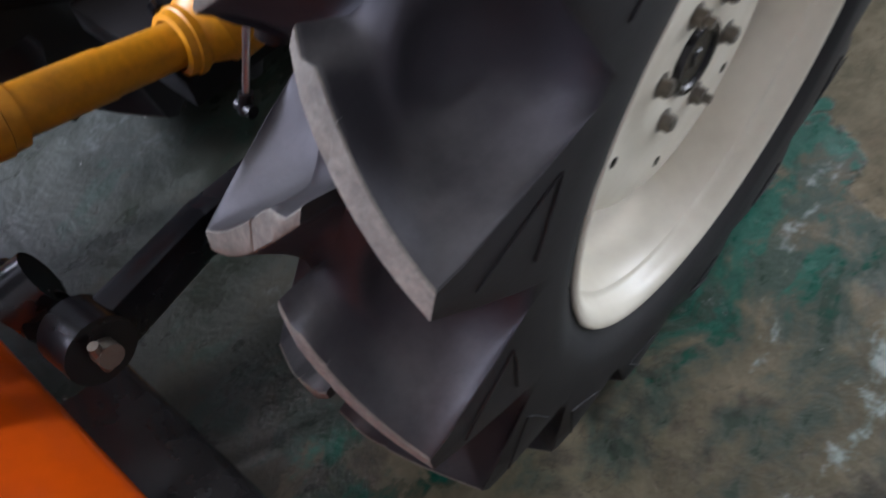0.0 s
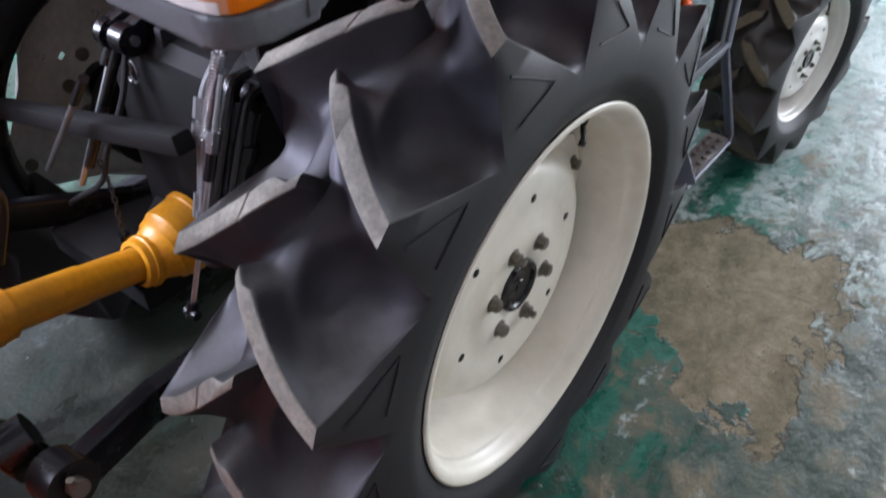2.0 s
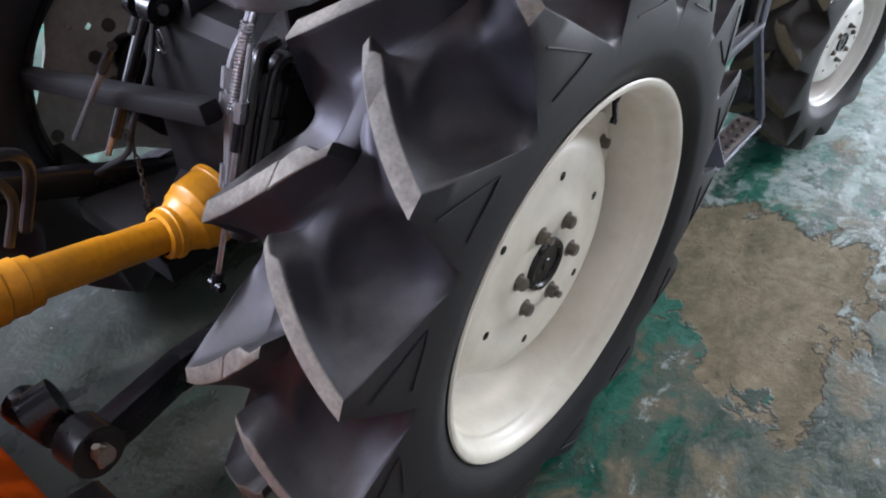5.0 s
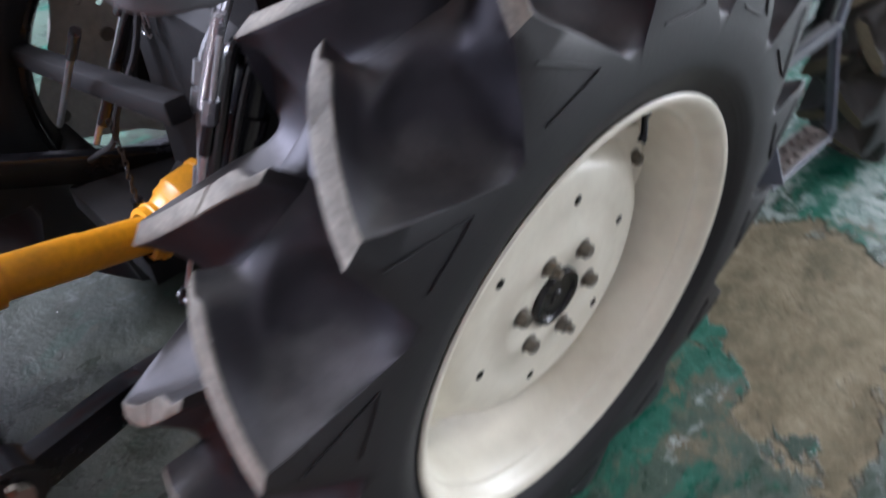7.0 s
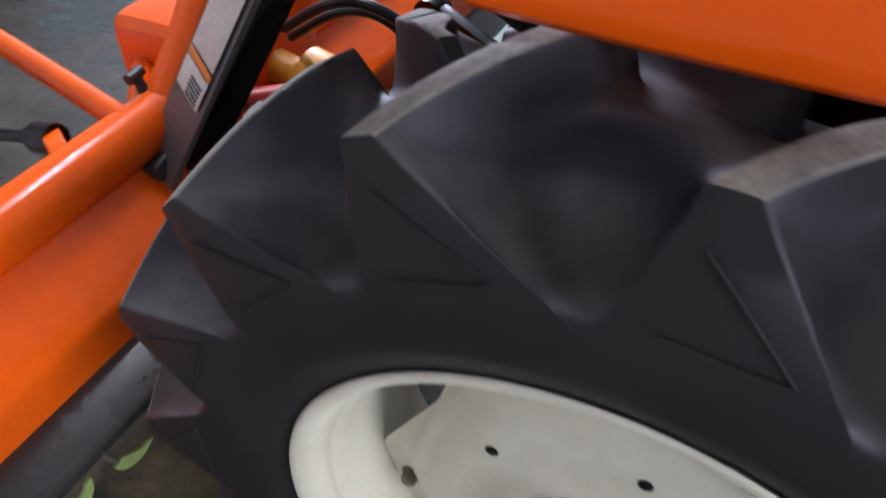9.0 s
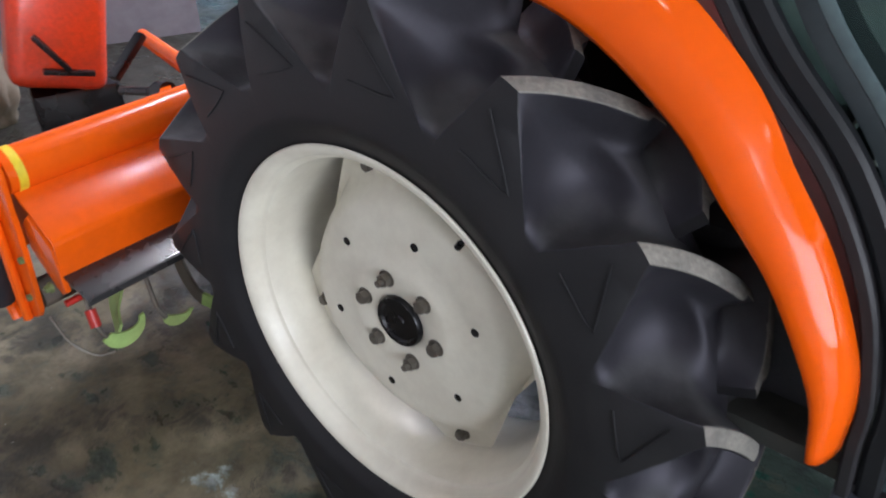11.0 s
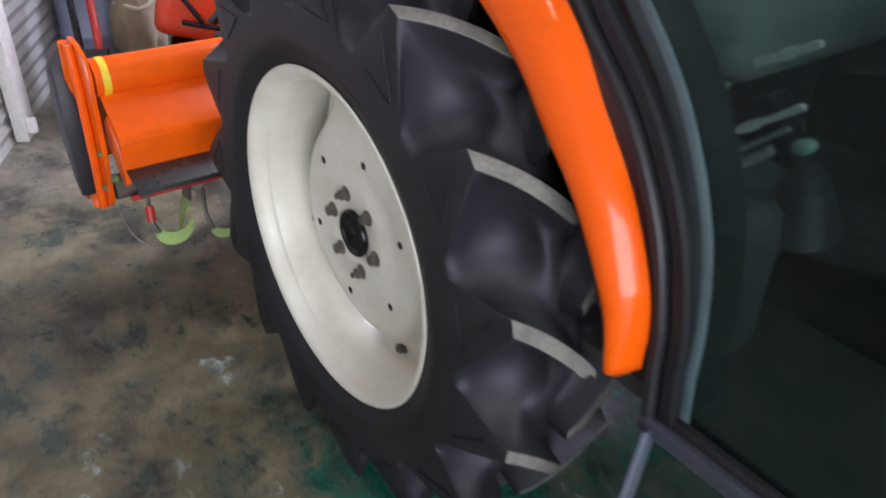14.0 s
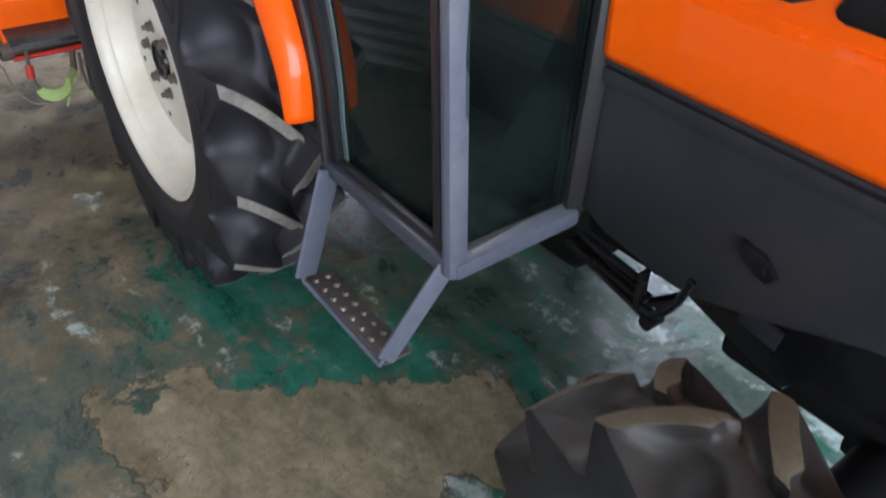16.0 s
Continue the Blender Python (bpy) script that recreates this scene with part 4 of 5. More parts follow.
    part("lower_bar", bm, CAB_GREY, cab, "lavender-grey lower bar of the front window")
    bm = bmesh.new()
    bar(bm, mx((-0.325, 1.05, 0.57)), mx((-0.335, 1.055, 1.15)), 0.03, 0.03, 0.006)
    part("window_post", bm, SEAL, cab, "black window post beside the bonnet")
    bm = bmesh.new()
    bar(bm, mx((-0.10, 0.05, 1.2)), mx((-0.12, 0.05, 2.0)), 0.06, 0.06, 0.012)
    part("rear_post", bm, CAB_GREY, cab)
    # side glass: everything between the curved rear frame, the sill and the front post
    bm = bmesh.new()
    rim_pts = [p for p in rear_curve if p.z < 1.41][::-1]
    outer = [(p.y + 0.03, max(p.z, 0.588)) for p in rim_pts] + [(0.33, 1.98), (0.925, 1.98), (1.01, 0.588)]
    plate(bm, outer, 0.005, Matrix.Translation(mx((-0.098, 0, 0))))
    g = part("door_glass", bm, GLASS, cab, "dark tinted door glass")
    g.visible_shadow = False
    bm = bmesh.new()
    box(bm, (0.225, 0.005, 1.35), Matrix.Translation(mx((-0.205, 1.038, 1.275))))
    g = part("front_glass", bm, GLASS, cab, "dark tinted lower front glass")
    g.visible_shadow = False
for sx in (1, -1):
    bm = bmesh.new()
    box(bm, (0.07, 0.055, 0.15), pose(CX + sx * (-0.062 - CX), 1.06, 1.15, 4, 0, 0), 0.008)
    box(bm, (0.09, 0.012, 0.155), pose(CX + sx * (-0.05 - CX), 1.088, 1.15, 4, 0, 0), 0.004)
    lamp_body = part("indicator_lamp", bm, PLASTIC, cab, "dark grey front indicator housing")
    bm = bmesh.new()
    box(bm, (0.084, 0.05, 0.148), pose(CX + sx * (-0.047 - CX), 1.117, 1.15, 4, 0, 0), 0.014, 3)
    part("indicator_lens", bm, AMBER, lamp_body, "amber front indicator lens", 50)
bm = bmesh.new()
box(bm, (1.12, 1.15, 0.14), Matrix.Translation((CX, 0.47, 2.06)), 0.05, 3)
part("roof", bm, WHITE, cab, "pale cab roof")
bm = bmesh.new()
box(bm, (0.98, 0.72, 0.03), Matrix.Translation((CX, 0.68, 0.575)), 0.004)
part("cab_floor", bm, surface("grey_green_floor_mat", (0.05, 0.052, 0.045), 0.85, dirt=(0.07, 0.058, 0.045), dirt_amount=0.6), cab, "grey green cab floor mat")
bm = bmesh.new()
sheet(bm, [(1.03, 0.6), (0.99, 1.0), (0.93, 1.25)], CX - 0.26, CX + 0.26, 0.01)
part("dashboard", bm, PLASTIC, cab, "dark dashboard panel")
bm = bmesh.new()
box(bm, (0.16, 0.8, 0.27), Matrix.Translation((-0.26, 0.26, 0.7)), 0.05, 3)
part("side_console", bm, PLASTIC, cab, "dark grey side console beside the seat")
for a, c, r in (((-0.3, 0.505, 0.862), (-0.3, 0.642, 0.966), 0.005), ((-0.3, 0.562, 0.998), (-0.3, 0.641, 1.046), 0.0055)):
    bm = bmesh.new()
    rod(bm, a, c, r, 10)
    rod(bm, Vector(a).lerp(Vector(c), 0.45), Vector(a).lerp(Vector(c), 0.6), r * 1.45, 10)
    part("lever", bm, WHITE, cab, "pale steel lever")
for a, c, r in (((-0.3, 0.52, 0.833), (-0.3, 0.63, 0.932), 0.004), ((-0.3, 0.535, 0.82), (-0.3, 0.615, 0.897), 0.008), ((-0.3, 0.50, 0.89), (-0.3, 0.53, 0.962), 0.004)):
    bm = bmesh.new()
    rod(bm, a, c, r, 10)
    part("linkage", bm, FABRIC, cab, "dull grey control linkage")
bm = bmesh.new()
box(bm, (0.05, 0.07, 0.08), pose(-0.33, 0.585, 0.915, 38, 0, 0), 0.012, 3)
part("lever_bracket", bm, BLACK, cab, "black lever bracket")
bm = bmesh.new()
revolve(bm, [(-0.07, 0.055), (-0.05, 0.046), (-0.045, 0.05), (-0.02, 0.038), (-0.015, 0.041), (0.01, 0.028), (0.014, 0.03), (0.03, 0.018), (0.034, 0.0)], 24, pose(-0.34, 0.655, 0.845, 0, -75, 0))
part("lever_boot", bm, PANEL, cab, "dark pleated lever boot")
bm = bmesh.new()
box(bm, (0.14, 0.3, 0.14), pose(-0.35, 0.50, 0.79, -14, 0, 0), 0.06, 4)
part("console_hump", bm, surface("grey_green_console_plastic", (0.1, 0.115, 0.11), 0.55, dirt_amount=0.3), cab, "grey green rounded console cover")
bm = bmesh.new()
bmesh.ops.create_uvsphere(bm, u_segments=16, v_segments=10, radius=0.018, matrix=pose(-0.3, 0.657, 0.916, 35, 0, 0) @ Matrix.Diagonal((0.7, 1, 0.6, 1)))
part("knob", bm, surface("pale_green_knob", (0.3, 0.5, 0.42), 0.4), cab, "pale green lever knob")

bm = bmesh.new()
box(bm, (0.46, 0.44, 0.12), Matrix.Translation((CX, 0.28, 0.98)), 0.045, 4)
seat = part("driver_seat", bm, FABRIC, TRACTOR, "grey fabric driver seat")
bm = bmesh.new()
box(bm, (0.44, 0.11, 0.42), Matrix.Translation((CX, 0.06, 1.24)) @ pose(0, 0, 0, 12), 0.045, 4)
part("backrest", bm, FABRIC, seat)
bm = bmesh.new()
box(bm, (0.3, 0.3, 0.36), Matrix.Translation((CX, 0.28, 0.75)), 0.02)
part("seat_base", bm, CAST, seat)

bm = bmesh.new()
box(bm, (0.056, 0.282, 0.006), Matrix.Translation((-0.02, 0.84, 0.356)), 0.002)
for i in range(8):
    for j in range(2):
        rod(bm, (-0.033 + 0.026 * j, 0.72 + 0.033 * i, 0.360), (-0.033 + 0.026 * j, 0.72 + 0.033 * i, 0.366), 0.0075, 10, 0.005)
step = part("cab_step", bm, surface("worn_step_steel", (0.2, 0.18, 0.17), 0.5, 0.6, dirt=(0.12, 0.09, 0.07), dirt_amount=0.7, grain=90), TRACTOR, "worn chequered steel step tread")
for y0, y1, wide in ((0.676, 0.702, 0.056), (1.034, 0.98, 0.03)):
    bm = bmesh.new()
    bar(bm, (-0.075, y0, 0.565), (0.006, y1, 0.367), wide, 0.008, 0.002, 90)
    part("hanger", bm, CAB_GREY, step, "lavender-grey step hanger")
bm = bmesh.new()
sweep(bm, [(0.008, 0.70, 0.372), (0.012, 0.705, 0.36), (0.012, 0.835, 0.356), (0.012, 0.973, 0.352), (0.008, 0.98, 0.372)], 0.005)
part("rail", bm, CAB_GREY, step)

# ---- tractor: bonnet and body ----
bm = bmesh.new()
prof = [(-0.327, 0.862), (-0.322, 0.875), (-0.3195, 0.93), (-0.321, 0.982), (-0.336, 0.9935), (-0.3325, 1.008), (-0.338, 1.12), (-0.37, 1.2), (-0.45, 1.245), (CX, 1.255)]
prof = prof + [(2 * CX - x, z) for x, z in prof[-2::-1]]
rows = []
for y, sc in ((1.068, 1.0), (1.08, 1.0), (1.4, 0.985), (1.8, 0.95), (2.15, 0.9), (2.25, 0.78)):
    rows.append([bm.verts.new((CX + (x - CX) * sc, y, 0.862 - 0.022 * (y - 1.07) + (z - 0.862) * (sc if y > 1.5 else 1.0))) for x, z in prof])
for a, b in zip(rows, rows[1:]):
    for k in range(len(a) - 1):
        bm.faces.new((a[k], a[k + 1], b[k + 1], b[k]))
bm.faces.new(rows[-1])
bonnet = thicken(part("bonnet", bm, ORANGE, TRACTOR, "glossy orange bonnet", sharp=40), 0.004)
bm = bmesh.new()
sweep(bm, [(-0.334, 1.07, 0.857), (-0.334, 1.4, 0.848), (-0.345, 1.8, 0.84), (-0.36, 2.15, 0.835)], 0.007)
part("seal_strip", bm, SEAL, bonnet, "black rubber strip under the hood edge")
bm = bmesh.new()
plate(bm, [(1.06, 0.85), (1.06, 0.60), (1.12, 0.575), (1.22, 0.565), (1.3, 0.56), (1.42, 0.60), (1.55, 0.655), (1.75, 0.68), (2.2, 0.68), (2.2, 0.83)], 0.02, Matrix.Translation((-0.345, 0, 0)), 0.006)
plate(bm, [(1.07, 0.848), (1.07, 0.825), (2.2, 0.80), (2.2, 0.825)], 0.012, Matrix.Translation((-0.333, 0, 0)), 0.003)
part("side_panel", bm, PANEL, bonnet, "charcoal plastic side panel")
bm = bmesh.new()
plate(bm, [(1.06, 0.85), (1.06, 0.6), (2.2, 0.66), (2.2, 0.85)], 0.02, Matrix.Translation((-0.855, 0, 0)), 0.006)
part("side_panel", bm, PANEL, bonnet, "charcoal plastic side panel")
bm = bmesh.new()
plate(bm, [(1.352, 0.703), (1.357, 0.678), (1.404, 0.658), (1.416, 0.674), (1.39, 0.697)], 0.012, Matrix.Translation((-0.331, 0, 0)), 0.003)
rod(bm, (-0.33, 1.392, 0.674), (-0.321, 1.392, 0.674), 0.008, 14)
part("latch", bm, BLACK, bonnet, "black bonnet latch with a steel stud")
bm = bmesh.new()
plate(bm, [(1.176, 1.016), (1.322, 1.013), (1.345, 1.024), (1.367, 1.095), (1.195, 1.105)], 0.008, Matrix.Translation((-0.334, 0, 0)), 0.003)
emblem = part("emblem_plate", bm, SEAL, bonnet, "black emblem plate")
DULL_SILVER = surface("dull_silver_foil", (0.58, 0.57, 0.56), 0.45, 0.3, dirt=(0.2, 0.19, 0.18), dirt_amount=0.5, spread=60)
# orange mirrored in the emblem's foil is put into this brown
MIRRORED_ORANGE = surface("orange_mirroring_foil", (0.42, 0.16, 0.07), 0.4, 0.3, dirt=(0.12, 0.07, 0.06), dirt_amount=0.6, spread=70)
for y0, y1 in ((1.218, 1.25), (1.258, 1.286), (1.294, 1.332)):
    bm = bmesh.new()
    plate(bm, [(y0 + 0.007, 1.0215), (y1 - 0.005, 1.0215), (y1 + 0.004, 1.039), (y0 + 0.001, 1.039)], 0.004, Matrix.Translation((-0.3292, 0, 0)), 0.001)
    part("emblem_pad", bm, DULL_SILVER, emblem, "dull silver emblem pad")
for y0, wide, mat in ((1.215, 0.013, DULL_SILVER), (1.243, 0.018, MIRRORED_ORANGE), (1.268, 0.016, MIRRORED_ORANGE), (1.288, 0.008, MIRRORED_ORANGE)):
    bm = bmesh.new()
    plate(bm, [(y0, 1.042), (y0 + wide, 1.042), (y0 + wide + 0.02, 1.092), (y0 + 0.02, 1.092)], 0.004, Matrix.Translation((-0.3292, 0, 0)), 0.001)
    part("emblem_field", bm, mat, emblem)
for i in range(8):
    bm = bmesh.new()
    z0 = 1.043 + 0.0065 * i
    y0 = 1.305 + 0.4 * (z0 - 1.043)
    bar(bm, (-0.3292, y0, z0 + 0.002), (-0.3292, y0 + 0.033, z0), 0.004, 0.0042, 0.001)
    part("emblem_bar", bm, DULL_SILVER, emblem, "silver emblem bar")
bm = bmesh.new()
plate(bm, [(1.371, 1.02), (1.376, 1.012), (1.388, 1.0075), (1.62, 1.003), (1.62, 1.09), (1.405, 1.095), (1.396, 1.088)], 0.014, Matrix.Translation((-0.340, 0, 0)), 0.003)
part("side_grille", bm, BLACK, bonnet, "black side grille of the bonnet")

body = TRACTOR
bm = bmesh.new()
bar(bm, (-0.30, 1.075, 0.552), (-0.30, 1.25, 0.535), 0.014, 0.008, 0.002)
bar(bm, (-0.30, 1.10, 0.578), (-0.30, 1.24, 0.565), 0.012, 0.008, 0.002)
bar(bm, (-0.30, 1.235, 0.585), (-0.30, 1.238, 0.515), 0.022, 0.008, 0.002)
sweep(bm, smooth_path([(-0.30, 1.24, 0.52), (-0.295, 1.275, 0.53), (-0.30, 1.30, 0.565), (-0.31, 1.31, 0.61)], 5), 0.007, 8)
part("side_bracket", bm, BLACK, body, "black bracket under the side panel")
bm = bmesh.new()
box(bm, (0.3, 1.2, 0.34), Matrix.Translation((CX, 1.55, 0.62)), 0.03)
box(bm, (0.26, 0.8, 0.1), Matrix.Translation((CX, 1.7, 0.42)), 0.02)
part("engine", bm, CAST, body, "black engine block")
bm = bmesh.new()
box(bm, (0.34, 1.1, 0.4), Matrix.Translation((CX, 0.45, 0.55)), 0.05, 3)
part("gearbox", bm, CAST, body, "black gearbox casing")
bm = bmesh.new()
rod(bm, (-0.22, 0, 0.555), (-0.98, 0, 0.555), 0.085, 24)
rod(bm, (-0.18, 0, 0.555), (-0.24, 0, 0.555), 0.13, 24)
rod(bm, (-1.02, 0, 0.555), (-0.96, 0, 0.555), 0.13, 24)
box(bm, (0.36, 0.42, 0.44), Matrix.Translation((CX, 0.02, 0.66)), 0.06, 3)
box(bm, (0.3, 0.16, 0.2), Matrix.Translation((CX, 0.02, 0.85)), 0.03)
part("rear_axle", bm, CAST, body, "black rear axle housing")
bm = bmesh.new()
rod(bm, (-0.14, 1.605, 0.365), (-1.06, 1.605, 0.365), 0.05, 20)
box(bm, (0.2, 0.16, 0.14), Matrix.Translation((CX, 1.605, 0.38)), 0.02)
part("front_axle", bm, CAST, body, "black front axle")
bm = bmesh.new()
plate(bm, [(1.10, 0.60), (1.10, 0.53), (1.24, 0.495), (1.34, 0.47), (1.36, 0.455), (1.445, 0.435), (1.47, 0.488), (1.58, 0.485), (2.2, 0.48), (2.2, 0.7), (1.2, 0.7)], 0.03, Matrix.Translation((-0.43, 0, 0)), 0.006)
rail = part("chassis_rail", bm, BLACK, body, "black chassis rail with a bolted plate")
bm = bmesh.new()
plate(bm, [(1.345, 0.512), (1.415, 0.5), (1.42, 0.535), (1.35, 0.548)], 0.008, Matrix.Translation((-0.41, 0, 0)), 0.002)
part("data_plate", bm, PANEL, rail, "dull grey data plate")
bm = bmesh.new()
bar(bm, (-0.36, 1.03, 0.50), (-0.39, 1.20, 0.43), 0.03, 0.012)
bar(bm, (-0.41, 1.03, 0.47), (-0.44, 1.2, 0.41), 0.012, 0.012)
bar(bm, (-0.39, 1.185, 0.44), (-0.42, 1.24, 0.48), 0.02, 0.012)
rod(bm, (-0.375, 1.21, 0.42), (-0.41, 1.21, 0.42), 0.014)
part("bracket", bm, BLACK, body, "black step bracket")

# ---- tractor: rear hitch ----
hitch = TRACTOR


def link(name, mat, label, make):
    b = bmesh.new()
    make(b)
    return part(name, b, mat, hitch, label)


for sg in (1, -1):
    def side(x, y, z, sg=sg):
        return (CX + sg * (x - CX), y, z)
    link("lower_link", BLACK, "black flat lower link arm", lambda b: (
        bar(b, side(-0.222, -0.675, 0.607), side(-0.282, -0.505, 0.565), 0.058, 0.03, 0.007, 90), bar(b, side(-0.274, -0.525, 0.57), side(-0.43, 0.05, 0.40), 0.06, 0.03, 0.007, 90),
        rod(b, side(-0.25, -0.672, 0.607), side(-0.205, -0.669, 0.613), 0.034, 24)))
link("link_pin", RUSTY, "worn rusty steel hitch pin", lambda b: (rod(b, (-0.25, -0.672, 0.607), (-0.19, -0.667, 0.617), 0.012), rod(b, (-0.197, -0.672, 0.636), (-0.197, -0.675, 0.60), 0.005, 10)))
link("link_ball", BLACK, "black round end of the hitch pin", lambda b: (rod(b, (-0.36, -0.69, 0.60), (-0.28, -0.68, 0.605), 0.026), rod(b, (-0.31, -0.70, 0.62), (-0.30, -0.66, 0.63), 0.03)))
link("top_link", CAST, "black top link bar", lambda b: (bar(b, (-0.395, -0.30, 0.833), (-1.10, -0.30, 0.655), 0.036, 0.036, 0.01)))
link("lift_rod", STEEL, "bright steel lift rod", lambda b: rod(b, (-0.768, -0.302, 0.603), (-0.713, -0.2, 0.84), 0.0058, 14))
link("lift_rod_sleeve", BLACK, "glossy black sleeve beside the lift rod", lambda b: (rod(b, (-0.752, -0.285, 0.64), (-0.70, -0.195, 0.85), 0.0095, 14), rod(b, (-0.72, -0.21, 0.82), (-0.708, -0.19, 0.865), 0.014, 14)))
link("lift_rod", STEEL, "bright steel lift rod", lambda b: rod(b, (-0.79, -0.34, 0.648), (-0.60, -0.34, 0.845), 0.005, 14))
link("rod_end", BLACK, "black rod end", lambda b: rod(b, (-0.60, -0.34, 0.845), (-0.545, -0.34, 0.902), 0.0075, 14))
link("lift_clevis", BLACK, "black double clevis with a bright pin", lambda b: (rod(b, (-0.708, -0.2, 0.878), (-0.690, -0.2, 0.878), 0.026, 28), rod(b, (-0.668, -0.2, 0.88), (-0.636, -0.2, 0.88), 0.026, 28), bar(b, (-0.70, -0.2, 0.88), (-0.66, -0.02, 0.96), 0.03, 0.04), bar(b, (-0.65, -0.2, 0.88), (-0.64, -0.02, 0.96), 0.03, 0.04)))
link("clevis_pin", STEEL, "bright clevis pin", lambda b: rod(b, (-0.70, -0.2, 0.88), (-0.628, -0.2, 0.882), 0.009, 6))
link("clip", STEEL, "bent steel spring clip", lambda b: [sweep(b, [(-0.662 + dx + 0.011 * math.cos(q), -0.205, 0.823 + 0.02 * math.sin(q)) for q in (0.35 * i for i in range(17))], 0.0016, 6) for dx in (-0.006, 0.008)])
link("lift_lever", PANEL, "dark grey lift lever", lambda b: (bar(b, (-0.607, -0.15, 0.90), (-0.628, -0.15, 0.66), 0.046, 0.018, 0.004), rod(b, (-0.64, -0.165, 0.80), (-0.60, -0.165, 0.80), 0.012)))
link("quadrant", PANEL, "dark grey quadrant plate with bolts", lambda b: (sweep(b, smooth_path([(-0.672, -0.155, 0.765), (-0.685, -0.155, 0.72), (-0.735, -0.155, 0.672)], 5), 0.014, 8), rod(b, (-0.668, -0.175, 0.76), (-0.668, -0.15, 0.762), 0.008, 6), rod(b, (-0.72, -0.178, 0.672), (-0.72, -0.15, 0.674), 0.008, 6), rod(b, (-0.745, -0.178, 0.67), (-0.745, -0.15, 0.672), 0.008, 6)))
link("lift_arm", BLACK, "black curved lift arm", lambda b: (bar(b, (-0.39, -0.185, 0.875), (-0.44, 0.02, 0.97), 0.05, 0.03), rod(b, (-0.352, -0.187, 0.868), (-0.372, -0.187, 0.867), 0.024, 24), rod(b, (-0.388, -0.187, 0.866), (-0.41, -0.187, 0.865), 0.026, 24), rod(b, (-0.34, -0.187, 0.868), (-0.42, -0.187, 0.864), 0.010, 12)))
link("lift_cylinder", BLACK, "black lift cylinder", lambda b: (rod(b, (-0.395, -0.185, 0.85), (-0.40, -0.29, 0.60), 0.027, 24), rod(b, (-0.395, -0.21, 0.79), (-0.396, -0.222, 0.765), 0.032, 24)))
link("cylinder_bracket", BLACK, "glossy black bracket beside the cylinder", lambda b: (sweep(b, smooth_path([(-0.37, -0.19, 0.905), (-0.362, -0.225, 0.905), (-0.36, -0.245, 0.87), (-0.36, -0.30, 0.737), (-0.36, -0.33, 0.66)], 6), 0.009, 10), sweep(b, smooth_path([(-0.35, -0.18, 0.885), (-0.345, -0.212, 0.885), (-0.345, -0.235, 0.85), (-0.348, -0.29, 0.72)], 6), 0.007, 10)))
link("control_rod", STEEL, "thin bright control rod with a clamp", lambda b: (rod(b, (-0.36, -0.376, 0.595), (-0.36, -0.241, 0.925), 0.0042, 10), rod(b, (-0.36, -0.283, 0.822), (-0.36, -0.272, 0.85), 0.0105, 8), rod(b, (-0.352, -0.281, 0.835), (-0.375, -0.274, 0.84), 0.006, 8)))
link("rod_sleeve", BLACK, "black sleeve of the control rod", lambda b: rod(b, (-0.36, -0.30, 0.782), (-0.36, -0.284, 0.82), 0.0075, 10))
link("ball_end", BLACK, "black ball end of the control rod", lambda b: (rod(b, (-0.36, -0.384, 0.575), (-0.36, -0.374, 0.60), 0.009, 12), rod(b, (-0.372, -0.382, 0.582), (-0.346, -0.382, 0.582), 0.008, 12)))


def spring(b, a, c, r, wire, turns):
    a, c = Vector(a), Vector(c)
    d = (c - a).normalized()
    u = d.orthogonal().normalized()
    v = d.cross(u)
    n = turns * 10
    sweep(b, [a + (c - a) * i / n + r * (math.cos(2 * math.pi * i / 10) * u + math.sin(2 * math.pi * i / 10) * v) for i in range(n + 1)], wire, 6)


HOSE_GREY = surface("grey_hose_braid", (0.2, 0.2, 0.21), 0.4, 0.5, dirt=(0.08, 0.075, 0.07), dirt_amount=0.5, grain=220, relief=0.3)
link("spring", STEEL, "coiled steel spring", lambda b: spring(b, (-0.385, -0.222, 0.94), (-0.385, -0.272, 0.828), 0.0085, 0.0019, 24))
link("hydraulic_pipe", HOSE_GREY, "grey hydraulic pipe with hex fittings", lambda b: (sweep(b, smooth_path([(-0.40, -0.19, 0.965), (-0.402, -0.215, 0.925), (-0.408, -0.25, 0.87), (-0.404, -0.288, 0.737), (-0.402, -0.315, 0.66)], 6), 0.0065),
                                                          rod(b, (-0.409, -0.247, 0.876), (-0.407, -0.258, 0.848), 0.0125, 6), rod(b, (-0.407, -0.262, 0.842), (-0.406, -0.272, 0.815), 0.0115, 6), rod(b, (-0.404, -0.29, 0.735), (-0.403, -0.302, 0.70), 0.011, 6)))
link("hydraulic_pipe", HOSE_GREY, "grey hydraulic pipe with hex fittings", lambda b: (sweep(b, smooth_path([(-0.392, -0.2, 0.95), (-0.388, -0.262, 0.85), (-0.385, -0.30, 0.74), (-0.385, -0.33, 0.65)], 6), 0.0055), rod(b, (-0.386, -0.306, 0.72), (-0.385, -0.318, 0.688), 0.009, 6)))
link("lift_cable", SEAL, "black rubber cable", lambda b: sweep(b, smooth_path([(-0.665, -0.2, 0.86), (-0.668, -0.23, 0.78), (-0.676, -0.28, 0.70), (-0.70, -0.295, 0.635), (-0.80, -0.30, 0.56), (-1.05, -0.30, 0.38)], 8), 0.0055, 8))
